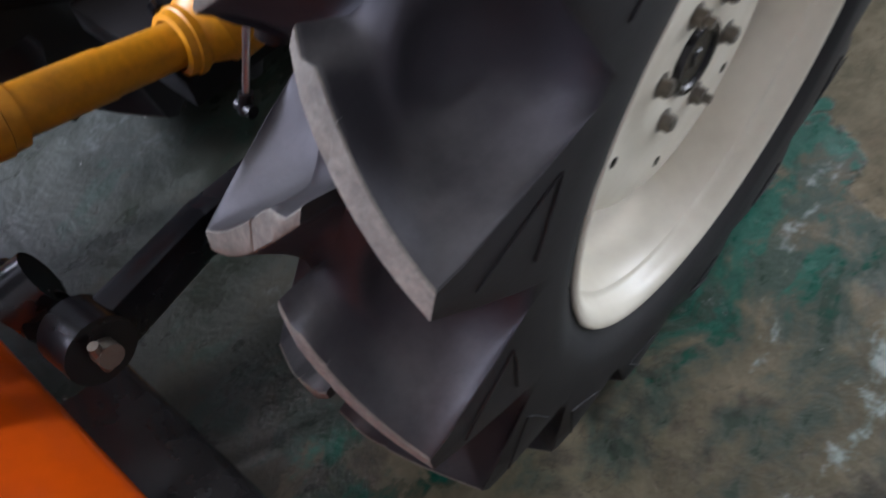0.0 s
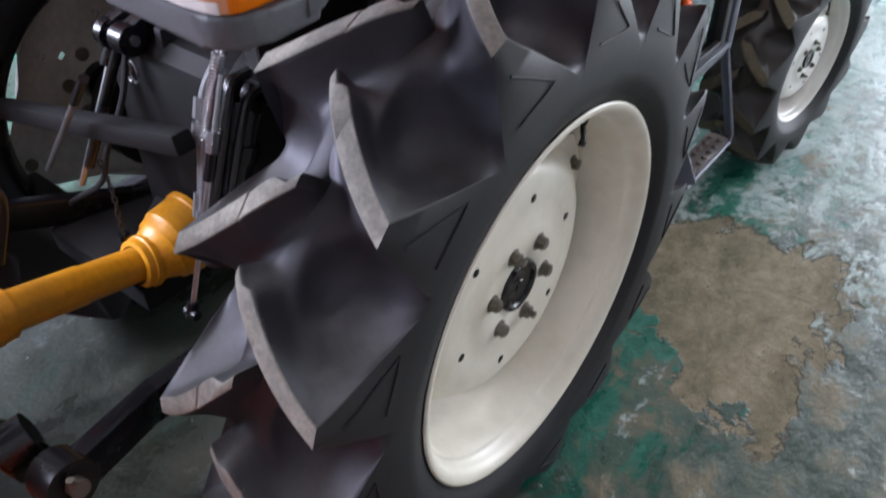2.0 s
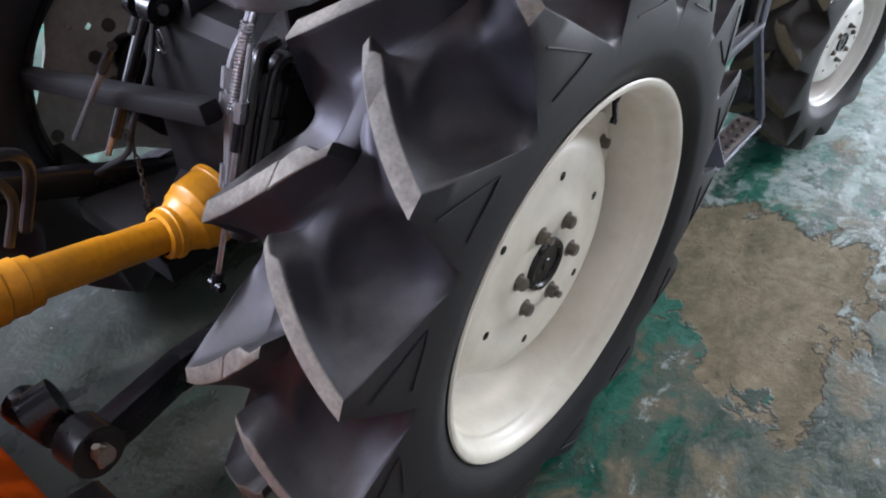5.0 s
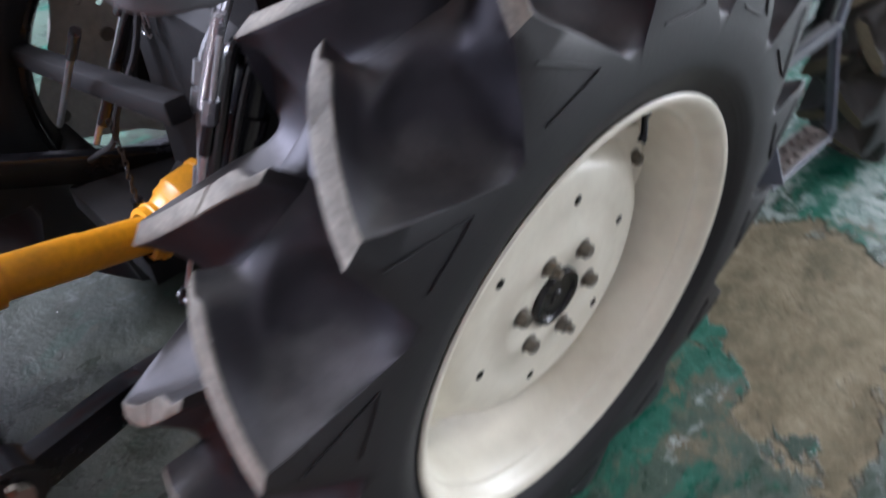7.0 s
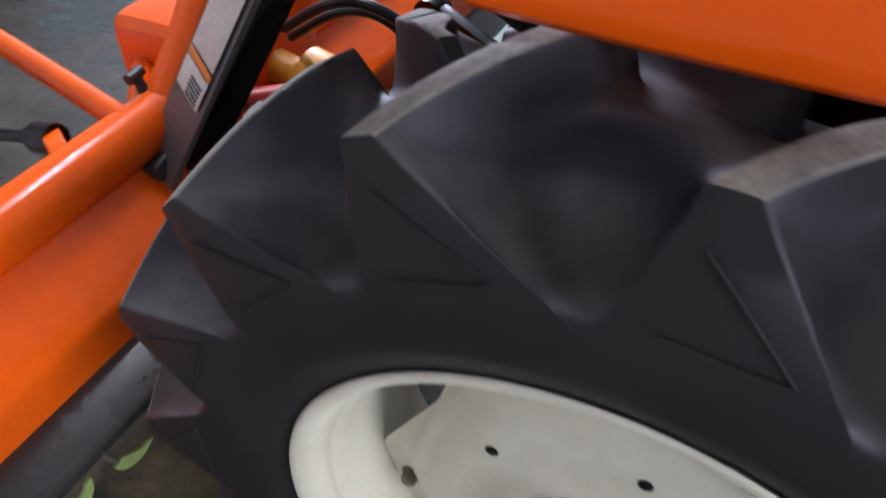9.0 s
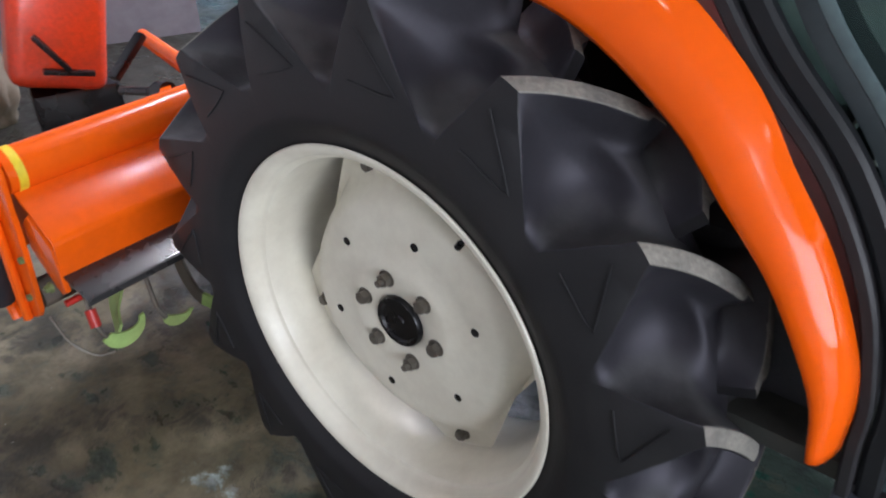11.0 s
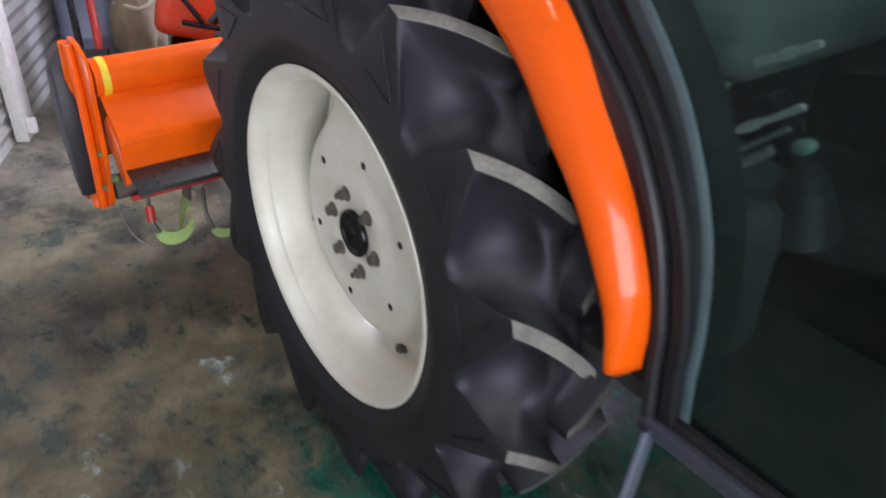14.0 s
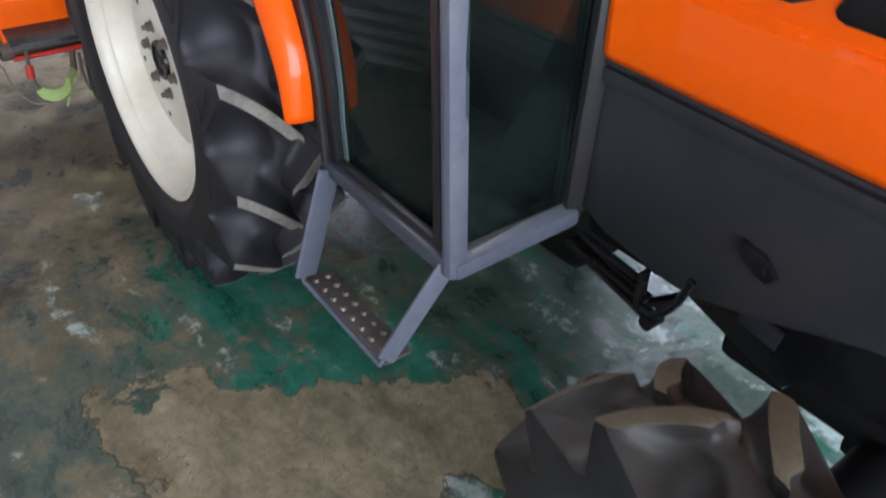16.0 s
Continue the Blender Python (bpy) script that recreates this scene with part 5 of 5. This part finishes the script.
link("cable", SEAL, "black rubber cable", lambda b: sweep(b, smooth_path([(-0.69, -0.17, 0.86), (-0.72, -0.16, 0.80), (-0.715, -0.16, 0.74), (-0.70, -0.17, 0.70)], 6), 0.005, 8))


def chain(b, pts, link_len):
    """Oval wire links, each turned a quarter against the last."""
    p = smooth_path(pts, 8)
    run, at = 0.0, 0
    for i in range(1, len(p)):
        run += (p[i] - p[i - 1]).length
        if run >= link_len * 0.72:
            d = (p[i] - p[max(0, i - 2)]).normalized()
            u = d.orthogonal().normalized()
            if at % 2:
                u = d.cross(u)
            sweep(b, [p[i] + d * (link_len / 2 * math.cos(q)) + u * (link_len * 0.27 * math.sin(q)) for q in (2 * math.pi * k / 12 for k in range(13))], 0.0016, 6)
            run, at = 0.0, at + 1


link("check_chain", SEAL, "dark check chain hanging from the lift rod", lambda b: chain(b, [(-0.675, -0.30, 0.70), (-0.67, -0.30, 0.67), (-0.664, -0.30, 0.626), (-0.668, -0.302, 0.57), (-0.676, -0.30, 0.507)], 0.015))
link("toggle", BLACK, "black toggle at the end of the chain", lambda b: rod(b, (-0.676, -0.30, 0.53), (-0.676, -0.30, 0.495), 0.011, 12))
link("drawbar_box", CAST, "black drawbar bracket", lambda b: box(b, (0.30, 0.3, 0.05), Matrix.Translation((-0.72, -0.2, 0.455)), 0.006))
link("shaft_shield", CAST, "black shaft shield", lambda b: box(b, (0.16, 0.22, 0.02), pose(-0.66, -0.17, 0.545, 25, -20, 10), 0.004))
link("cross_bar", BLACK, "black cross bar", lambda b: box(b, (0.5, 0.06, 0.06), Matrix.Translation((-0.85, -0.28, 0.44)), 0.008))
link("light_plate", WHITE, "small white plate on the drawbar", lambda b: box(b, (0.13, 0.05, 0.012), pose(-0.845, -0.15, 0.45, 35, -27, 0), 0.003))

link("coupler", RED, "red quick coupler", lambda b: (rod(b, (-0.44, -0.75, 0.66), (-0.49, -0.69, 0.66), 0.022, 16), rod(b, (-0.49, -0.69, 0.66), (-0.51, -0.66, 0.665), 0.012, 12)))
link("coupler", RED, "red quick coupler", lambda b: (rod(b, (-0.41, -0.76, 0.60), (-0.45, -0.72, 0.60), 0.016, 16), box(b, (0.05, 0.05, 0.04), Matrix.Translation((-0.43, -0.77, 0.58)), 0.008)))
link("hydraulic_hose", SEAL, "black rubber hydraulic hose", lambda b: sweep(b, smooth_path([(-0.56, -0.74, 0.74), (-0.53, -0.62, 0.82), (-0.53, -0.54, 0.83), (-0.57, -0.5, 0.77), (-0.6, -0.53, 0.66)], 6), 0.009))
link("hydraulic_hose", SEAL, "black rubber hydraulic hose", lambda b: sweep(b, smooth_path([(-0.6, -0.76, 0.7), (-0.58, -0.64, 0.78), (-0.59, -0.56, 0.78), (-0.63, -0.52, 0.7), (-0.64, -0.55, 0.62)], 6), 0.008))

shaft = thing("drive_shaft", "yellow plastic guarded drive shaft between tractor and tiller", "drive shaft")
A, B = Vector((-0.605, -0.30, 0.506)), Vector((-0.60, -0.86, 0.645))
ax = (B - A).normalized()
Q = (-ax).to_track_quat("X", "Z").to_matrix().to_4x4()
bm = bmesh.new()
revolve(bm, [(0.0, 0.0), (0.0, 0.032), (-0.13, 0.0325), (-0.135, 0.0345), (-0.60, 0.0345), (-0.60, 0.0)], 32, Matrix.Translation(A) @ Q)
part("guard_tube", bm, YELLOW, shaft)
for d0, label in ((0.0, "yellow bell guard at the tractor end"), (0.26, "yellow guard collar")):
    bm = bmesh.new()
    if d0 == 0.0:
        tilt = Vector((0.0, 0.105, 0.012)).normalized().to_track_quat("X", "Z").to_matrix().to_4x4()
        revolve(bm, [(-0.034, 0.036), (-0.032, 0.045), (-0.02, 0.047), (-0.018, 0.05), (-0.006, 0.05), (-0.004, 0.046), (0.006, 0.044), (0.01, 0.03)], 36, Matrix.Translation(A) @ Q)
        revolve(bm, [(-0.006, 0.03), (-0.002, 0.044), (0.01, 0.05), (0.022, 0.056), (0.027, 0.062), (0.042, 0.066), (0.047, 0.07), (0.095, 0.072), (0.098, 0.075), (0.108, 0.075), (0.11, 0.058), (0.11, 0.001)], 36, Matrix.Translation(A) @ tilt)
    else:
        revolve(bm, [(-d0, 0.037), (-d0, 0.043), (-d0 - 0.02, 0.044), (-d0 - 0.022, 0.047), (-d0 - 0.05, 0.046), (-d0 - 0.055, 0.05), (-d0 - 0.1, 0.052), (-d0 - 0.16, 0.066), (-d0 - 0.2, 0.066), (-d0 - 0.2, 0.05)], 36, Matrix.Translation(A) @ Q)
    part("guard_bell", bm, YELLOW, shaft, label)
bm = bmesh.new()
rod(bm, A - ax * 0.02, A - ax * 0.2, 0.03, 20)
rod(bm, A - ax * 0.07, A - ax * 0.12, 0.042, 12)
part("universal_joint", bm, BLACK, shaft, "black steel universal joint")

# ---- tiller ----
GREEN_BOLT = surface("green_bolt_paint", (0.16, 0.2, 0.07), 0.5, 0.3, dirt=(0.12, 0.1, 0.08), dirt_amount=0.5)
MAST_GREY = surface("dull_grey_plate", (0.13, 0.13, 0.14), 0.45, 0.3, dirt=(0.2, 0.2, 0.2), dirt_amount=0.4)
tiller = thing("rotary_tiller", "orange rotary tiller with a tube beam, bent covers and curved blades", "tiller")
XR, XL = 0.235, -1.44
bm = bmesh.new()
rod(bm, (XL, -0.868, 0.642), (XR - 0.015, -0.868, 0.642), 0.047, 40)
part("main_tube", bm, TILLER_ORANGE, tiller, "glossy orange beam tube")
bm = bmesh.new()
rod(bm, (0.185, -0.868, 0.642), (0.203, -0.868, 0.642), 0.0482, 40)
part("tape_band", bm, YELLOW_TAPE, tiller, "yellow tape band round the tube")
bm = bmesh.new()
sheet(bm, [(-0.845, 0.60), (-0.826, 0.583), (-0.80, 0.568), (-0.77, 0.549), (-0.741, 0.528), (-0.736, 0.523), (-0.7345, 0.516), (-0.742, 0.475), (-0.75, 0.432)], XL, XR - 0.02, 0.005, 1)
part("front_cover", bm, TILLER_ORANGE, tiller, "bent orange sheet cover")
for y, z, x1 in ((-0.8265, 0.5855, XR - 0.024), (-0.7362, 0.524, XR - 0.022)):
    bm = bmesh.new()
    rod(bm, (XL + 0.01, y, z), (x1, y, z), 0.0028, 10)
    part("fold", bm, TILLER_ORANGE, tiller, "rounded fold of the orange sheet")
GLOSS_BLACK = surface("gloss_black_paint", (0.02, 0.02, 0.021), 0.26, 0.0, dirt=(0.05, 0.047, 0.043), dirt_amount=0.45, grain=40, spread=3.5, coat=0.45)
for x0, x1 in ((-0.33, 0.212), (XL + 0.05, -0.87)):
    bm = bmesh.new()
    sheet(bm, [(-0.753, 0.439), (-0.742, 0.434), (-0.668, 0.4165), (-0.6625, 0.413), (-0.661, 0.402)], x0, x1, 0.004, 1)
    part("flap", bm, GLOSS_BLACK, tiller, "shiny black painted steel flap")
bm = bmesh.new()
sheet(bm, [(-0.88, 0.60), (-0.98, 0.58), (-1.1, 0.47), (-1.18, 0.3)], XL, XR - 0.02, 0.005, 1)
part("rear_cover", bm, TILLER_ORANGE, tiller, "orange rear cover")
for xs in (XR, XL):
    bm = bmesh.new()
    face = [(-0.985, 0.695), (-0.955, 0.726), (-0.90, 0.722), (-0.84, 0.705), (-0.822, 0.66), (-0.838, 0.56), (-0.85, 0.44), (-0.878, 0.30), (-0.9, 0.272), (-0.985, 0.228), (-1.02, 0.218), (-1.033, 0.25), (-1.012, 0.45)]
    plate(bm, face, 0.012, Matrix.Translation((xs - 0.004, 0, 0)), 0.002)
    sgn = 1 if xs > CX else -1
    sweep(bm, [(xs + sgn * 0.012, y, z) for y, z in ((-0.97, 0.71), (-0.985, 0.62), (-1.008, 0.45), (-1.026, 0.26), (-1.012, 0.222))], 0.0125, 8)
    sweep(bm, [(xs + sgn * 0.012, y, z) for y, z in ((-0.915, 0.718), (-0.905, 0.62), (-0.918, 0.45), (-0.936, 0.30), (-0.94, 0.256))], 0.011, 8)
    part("side_plate", bm, TILLER_ORANGE, tiller, "orange channel side plate")
    bm = bmesh.new()
    plate(bm, [(-0.845, 0.535), (-0.815, 0.56), (-0.742, 0.505), (-0.744, 0.43), (-0.742, 0.40), (-0.765, 0.385), (-0.79, 0.40), (-0.855, 0.47)], 0.012, Matrix.Translation((xs - sgn * 0.024, 0, 0)), 0.003)
    part("gusset", bm, TILLER_ORANGE, tiller, "orange gusset plate")
    for y, z in ((-0.862, 0.445), (-0.93, 0.40), (-0.77, 0.412), (-0.9, 0.33)):
        bm = bmesh.new()
        hex_bolt(bm, (xs + 0.001, y, z), (1, 0, 0), 0.008, 0.008)
        part("bolt", bm, GREEN_BOLT, tiller, "green marked steel bolt")
bm = bmesh.new()
plate(bm, [(-0.98, 0.60), (-1.0, 0.645), (-1.035, 0.65), (-1.06, 0.63), (-1.078, 0.59), (-1.086, 0.52), (-1.082, 0.44), (-1.066, 0.36), (-1.036, 0.30), (-1.0, 0.27), (-0.985, 0.30), (-0.98, 0.45)], 0.05, Matrix.Translation((0.262, 0, 0)), 0.016)
part("chain_case", bm, PANEL, tiller, "dark grey chain case guard")
bm = bmesh.new()
plate(bm, [(-1.08, 0.40), (-1.03, 0.40), (-1.05, 0.28), (-1.12, 0.2), (-1.2, 0.18), (-1.215, 0.22), (-1.18, 0.28)], 0.012, Matrix.Translation((0.25, 0, 0)), 0.003)
part("rear_wing", bm, TILLER_ORANGE, tiller, "orange rear wing")
bm = bmesh.new()
rod(bm, (0.19, -0.85, 0.305), (-1.3, -0.85, 0.305), 0.0085, 14)
part("stay_bar", bm, RED, tiller, "red stay bar under the cover")
bm = bmesh.new()
box(bm, (0.002, 0.016, 0.05), pose(XR + 0.005, -0.935, 0.505, 8, 0, 0), 0.0006)
part("tag", bm, WHITE, tiller, "small white paper tag")
bm = bmesh.new()
rod(bm, (XL + 0.03, -0.92, 0.315), (XR - 0.02, -0.92, 0.315), 0.035, 20)
part("rotor", bm, surface("muddy_rotor_steel", (0.07, 0.06, 0.055), 0.7, dirt=(0.16, 0.12, 0.08), dirt_amount=0.7, grain=60, relief=0.4), tiller, "muddy rotor shaft")


def blade(x, ang, bend):
    """A flat curved blade from the rotor, its tip bent sideways and painted lime."""
    b1, b2 = bmesh.new(), bmesh.new()
    pts = []
    for i in range(15):
        t = i / 14
        r = 0.03 + 0.2 * min(t / 0.8, 1.0) + 0.01 * t
        a = radians(ang + 48 * t * t)
        dx = bend * (0.0 if t < 0.62 else (t - 0.62) * 0.17)
        pts.append((Vector((x + dx, -0.92 + r * math.cos(a), 0.315 + r * math.sin(a))), t))
    for b, lo, hi in ((b1, 0, 9), (b2, 9, 14)):
        rows = []
        for i in range(lo, hi + 1):
            p, t = pts[i]
            q = pts[min(i + 1, 14)][0] - pts[max(i - 1, 0)][0]
            w = Vector((-bend * max(0, t - 0.55) * 0.8, 0, 0)) + Vector((0, -q.z, q.y)).normalized()
            w = w.normalized() * (0.02 + 0.008 * math.sin(t * 3))
            th = q.cross(w).normalized() * 0.0035
            rows.append([b.verts.new(p + s * w + u * th) for s, u in ((-1, -1), (1, -1), (1, 1), (-1, 1))])
        for r0, r1 in zip(rows, rows[1:]):
            for k in range(4):
                b.faces.new((r0[k], r0[(k + 1) % 4], r1[(k + 1) % 4], r1[k]))
        b.faces.new(rows[0])
        b.faces.new(rows[-1])
    bl = part("blade", b1, RUSTY, tiller, "curved steel tiller blade")
    part("blade_tip", b2, LIME, bl, "lime green blade tip")


for i in range(14):
    blade(0.10 - 0.115 * i, 62 * i + 150, -1 if i % 2 == 0 else 1)


def sickle(cx, cz, y, r, a0, a1, cap):
    """A lime crescent blade on a thin stem that hangs under the cover."""
    b = bmesh.new()
    rows = []
    for i in range(17):
        t = i / 16
        a = radians(a0 + (a1 - a0) * t)
        w = r * (0.16 + 0.3 * math.sin(math.pi * min(1, 0.15 + t)))
        rows.append([b.verts.new((cx + (r + s * w) * math.cos(a), y + u * 0.003 + 0.02 * t * t, cz + (r + s * w) * math.sin(a))) for s, u in ((-1, -1), (1, -1), (1, 1), (-1, 1))])
    for r0, r1 in zip(rows, rows[1:]):
        for k in range(4):
            b.faces.new((r0[k], r0[(k + 1) % 4], r1[(k + 1) % 4], r1[k]))
    b.faces.new(rows[0])
    b.faces.new(rows[-1])
    bl = part("blade", b, LIME, tiller, "lime green curved tiller blade")
    end = Vector((cx + r * math.cos(radians(a0)), y, cz + r * math.sin(radians(a0))))
    b = bmesh.new()
    sweep(b, smooth_path([end, end + Vector((0.012, -0.01, 0.045)), end + Vector((0.0, -0.05, 0.11))], 5), 0.006, 8)
    part("stem", b, RUSTY, bl, "rusty blade stem")
    if cap:
        b = bmesh.new()
        rod(b, end + Vector((0.013, -0.006, 0.035)), end + Vector((0.008, -0.024, 0.072)), 0.0125, 14)
        part("cap", b, RED, bl, "red blade cap")


sickle(0.112, 0.236, -0.78, 0.043, -20, -195, True)
sickle(-0.03, 0.19, -0.79, 0.032, -20, -165, False)
bm = bmesh.new()
sweep(bm, smooth_path([(0.225, -0.87, 0.28), (0.215, -0.83, 0.22), (0.18, -0.8, 0.175), (0.14, -0.79, 0.165)], 6), 0.0028, 8)
part("guard_wire", bm, RUSTY, tiller, "thin bent steel wire")
bm = bmesh.new()
bar(bm, (-0.30, -0.825, 0.592), (-0.455, -0.615, 1.022), 0.105, 0.012, 0.004, 25)
part("mast", bm, MAST_GREY, tiller, "grey mast plate with warning stickers")
bm = bmesh.new()
bar(bm, (-0.352, -0.80, 0.57), (-0.51, -0.59, 1.0), 0.03, 0.05, 0.008, 25)
part("mast_rail", bm, BLACK, tiller, "glossy black rail beside the mast")
bm = bmesh.new()
box(bm, (0.06, 0.06, 0.035), pose(-0.305, -0.825, 0.60, 25, 15, 0), 0.012, 3)
part("mast_foot", bm, SEAL, tiller, "black rubber foot of the mast")
for f0, f1, mat, lab in ((0.30, 0.40, WHITE, "white warning sticker with plain bars"), (0.44, 0.80, WHITE, "long white sticker")):
    bm = bmesh.new()
    a, b = Vector((-0.296, -0.825, 0.592)), Vector((-0.451, -0.615, 1.022))
    n = (frame_between(a, b) @ pose(0, 0, 0, 0, 0, 25)).to_3x3() @ Vector((0, 1, 0))
    sg = 1 if n.x > 0 else -1
    bar(bm, a.lerp(b, f0) + n * sg * 0.0075, a.lerp(b, f1) + n * sg * 0.0075, 0.08, 0.002, 0.0006, 25)
    part("sticker", bm, mat, tiller, lab)
bm = bmesh.new()
a, b = Vector((-0.296, -0.825, 0.592)), Vector((-0.451, -0.615, 1.022))
bar(bm, a.lerp(b, 0.405) + n * sg * 0.0075, a.lerp(b, 0.43) + n * sg * 0.0075, 0.08, 0.0024, 0.0006, 25)
part("sticker_band", bm, surface("orange_print", (0.8, 0.25, 0.05), 0.5), tiller, "orange band of the warning sticker")
bm = bmesh.new()
for i in range(5):
    q = a.lerp(b, 0.312 + 0.014 * i) + n * sg * 0.0092
    s = (frame_between(a, b) @ pose(0, 0, 0, 0, 0, 25)).to_3x3() @ Vector((1, 0, 0))
    bar(bm, q - s * 0.032, q + s * 0.006, 0.004, 0.0014, 0.0004)
part("sticker_print", bm, SEAL, tiller, "dark printed bars")
bm = bmesh.new()
rod(bm, (-0.30, -0.87, 0.668), (-0.47, -1.45, 0.63), 0.022, 20)
rod(bm, (-0.33, -0.87, 0.66), (-0.72, -1.2, 0.66), 0.024, 20)
part("brace_tube", bm, TILLER_ORANGE, tiller, "thin orange brace tube")
for sg2 in (1, -1):
    bm = bmesh.new()
    sweep(bm, [(CX + sg2 * (x - CX), -0.868, z) for x, z in ((-0.345, 0.632), (-0.40, 0.672), (-0.455, 0.72), (-0.52, 0.785), (-0.60, 0.865))], 0.036, 20)
    part("upright", bm, TILLER_ORANGE, tiller, "orange tube rising from the beam")
bm = bmesh.new()
rod(bm, (-0.365, -0.885, 0.68), (-0.368, -0.9, 0.706), 0.009, 14)
rod(bm, (-0.385, -0.904, 0.709), (-0.351, -0.9, 0.708), 0.0095, 10)
part("filler_plug", bm, SEAL, tiller, "black filler plug on the beam")
bm = bmesh.new()
box(bm, (0.3, 0.24, 0.26), Matrix.Translation((-0.6, -0.92, 0.62)), 0.04, 3)
part("gear_case", bm, TILLER_ORANGE, tiller, "orange gear case")
bm = bmesh.new()
rod(bm, (-0.238, -0.965, 0.645), (-0.236, -1.01, 0.636), 0.026, 20)
rod(bm, (-0.236, -1.01, 0.636), (-0.235, -1.03, 0.632), 0.016, 18)
rod(bm, (-0.235, -1.03, 0.632), (-0.228, -1.18, 0.60), 0.011, 14)
part("adjuster", bm, BLACK, tiller, "black adjuster knob on a steel rod")
bm = bmesh.new()
bar(bm, (-0.2, -0.91, 0.648), (-0.24, -0.98, 0.645), 0.03, 0.03, 0.006)
part("adjuster_lug", bm, TILLER_ORANGE, tiller, "orange lug of the adjuster")
bm = bmesh.new()
bar(bm, (-0.21, -1.17, 0.64), (-0.33, -1.2, 0.72), 0.03, 0.02, 0.005)
part("lever", bm, BLACK, tiller, "black depth lever")

# ---- clutter behind the tiller ----
sack = thing("sack_bundle", "brown sackcloth bundle tied with cord on the floor", "sack")
bm = bmesh.new()
bmesh.ops.create_icosphere(bm, subdivisions=4, radius=1.0)
for v in bm.verts:
    c = v.co.copy()
    f = 1 + 0.25 * noise.noise(c * 2.1) + 0.2 * (0.5 - abs(noise.noise(c * 4.0))) + 0.12 * (0.4 - abs(noise.noise(c * 9.0))) + 0.04 * noise.noise(c * 18.0)
    pinch = 1 - 0.16 * math.exp(-((c.z - 0.35) / 0.09) ** 2)
    v.co = Vector((c.x * 0.15 * f * pinch * (1.15 - 0.2 * c.z), c.y * 0.14 * f * pinch, 0.24 + c.z * 0.26 * f))
    v.co.z = max(v.co.z, 0.0)
part("cloth", bm, SACKING, sack, sharp=80)
bm = bmesh.new()
sweep(bm, [(0.15 * math.cos(a), 0.135 * math.sin(a), 0.33 + 0.012 * math.sin(3 * a)) for a in (2 * math.pi * i / 24 for i in range(25))], 0.011, 8)
part("cord", bm, surface("pale_cord", (0.55, 0.48, 0.33), 0.9), sack, "pale cord")
sack.location = (-0.41, -2.74, 0)
sack.scale = (0.62, 0.75, 1.0)

# drum shape added in place of an unidentified pale blue surface
drum = thing("assumed_drum", "pale blue drum shape added for an unidentified surface by the wall", "drum", (-0.26, -2.93, 0))
bm = bmesh.new()
revolve(bm, [(0.0, 0.001), (0.0, 0.14), (0.012, 0.155), (0.16, 0.158), (0.17, 0.164), (0.185, 0.164), (0.195, 0.158), (0.36, 0.158), (0.37, 0.164), (0.385, 0.164), (0.395, 0.158), (0.52, 0.154), (0.545, 0.13), (0.55, 0.001)], 48, pose(0, 0, 0, 0, -90, 0))
part("barrel", bm, surface("pale_blue_plastic", (0.27, 0.31, 0.44), 0.45, dirt=(0.3, 0.29, 0.3), dirt_amount=0.5), drum)
bm = bmesh.new()
rod(bm, (0.06, 0.0, 0.545), (0.06, 0.0, 0.575), 0.035, 20)
part("cap", bm, SEAL, drum, "black screw cap")

cult = thing("garden_cultivator", "small red and black walk-behind cultivator parked by the wall", "cultivator")
bm = bmesh.new()
sweep(bm, smooth_path([(-0.05, -2.3, 0.25), (-0.1, -2.55, 0.45), (-0.16, -2.8, 0.85), (-0.18, -2.9, 1.0)], 6), 0.016)
part("handle", bm, BLACK, cult, "black tube handle")
bm = bmesh.new()
sweep(bm, smooth_path([(-0.12, -2.28, 0.22), (-0.17, -2.5, 0.42), (-0.24, -2.75, 0.8)], 6), 0.018)
part("stay", bm, RED, cult, "red tube stay")
bm = bmesh.new()
rod(bm, (-0.02, -2.28, 0.14), (-0.14, -2.24, 0.14), 0.14, 28)
part("wheel", bm, RUBBER, cult, "small black wheel")

red_box = thing("red_machine", "red painted farm machine standing at the back wall", "machine")
bm = bmesh.new()
box(bm, (0.34, 0.3, 0.5), pose(-0.60, -2.32, 0.5, 8, -14, -20), 0.06, 4)
part("hood", bm, surface("orange_red_paint", (0.85, 0.06, 0.01), 0.3, coat=0.3), red_box, "red sheet hood")
bm = bmesh.new()
box(bm, (0.32, 0.3, 0.26), pose(-0.60, -2.32, 0.13, 0, 0, -20), 0.02)
bar(bm, (-0.44, -2.16, 0.50), (-0.52, -2.12, 0.36), 0.03, 0.02, 0.005)
bar(bm, (-0.44, -2.16, 0.37), (-0.60, -2.10, 0.33), 0.03, 0.02, 0.005)
part("base", bm, BLACK, red_box, "black base frame")
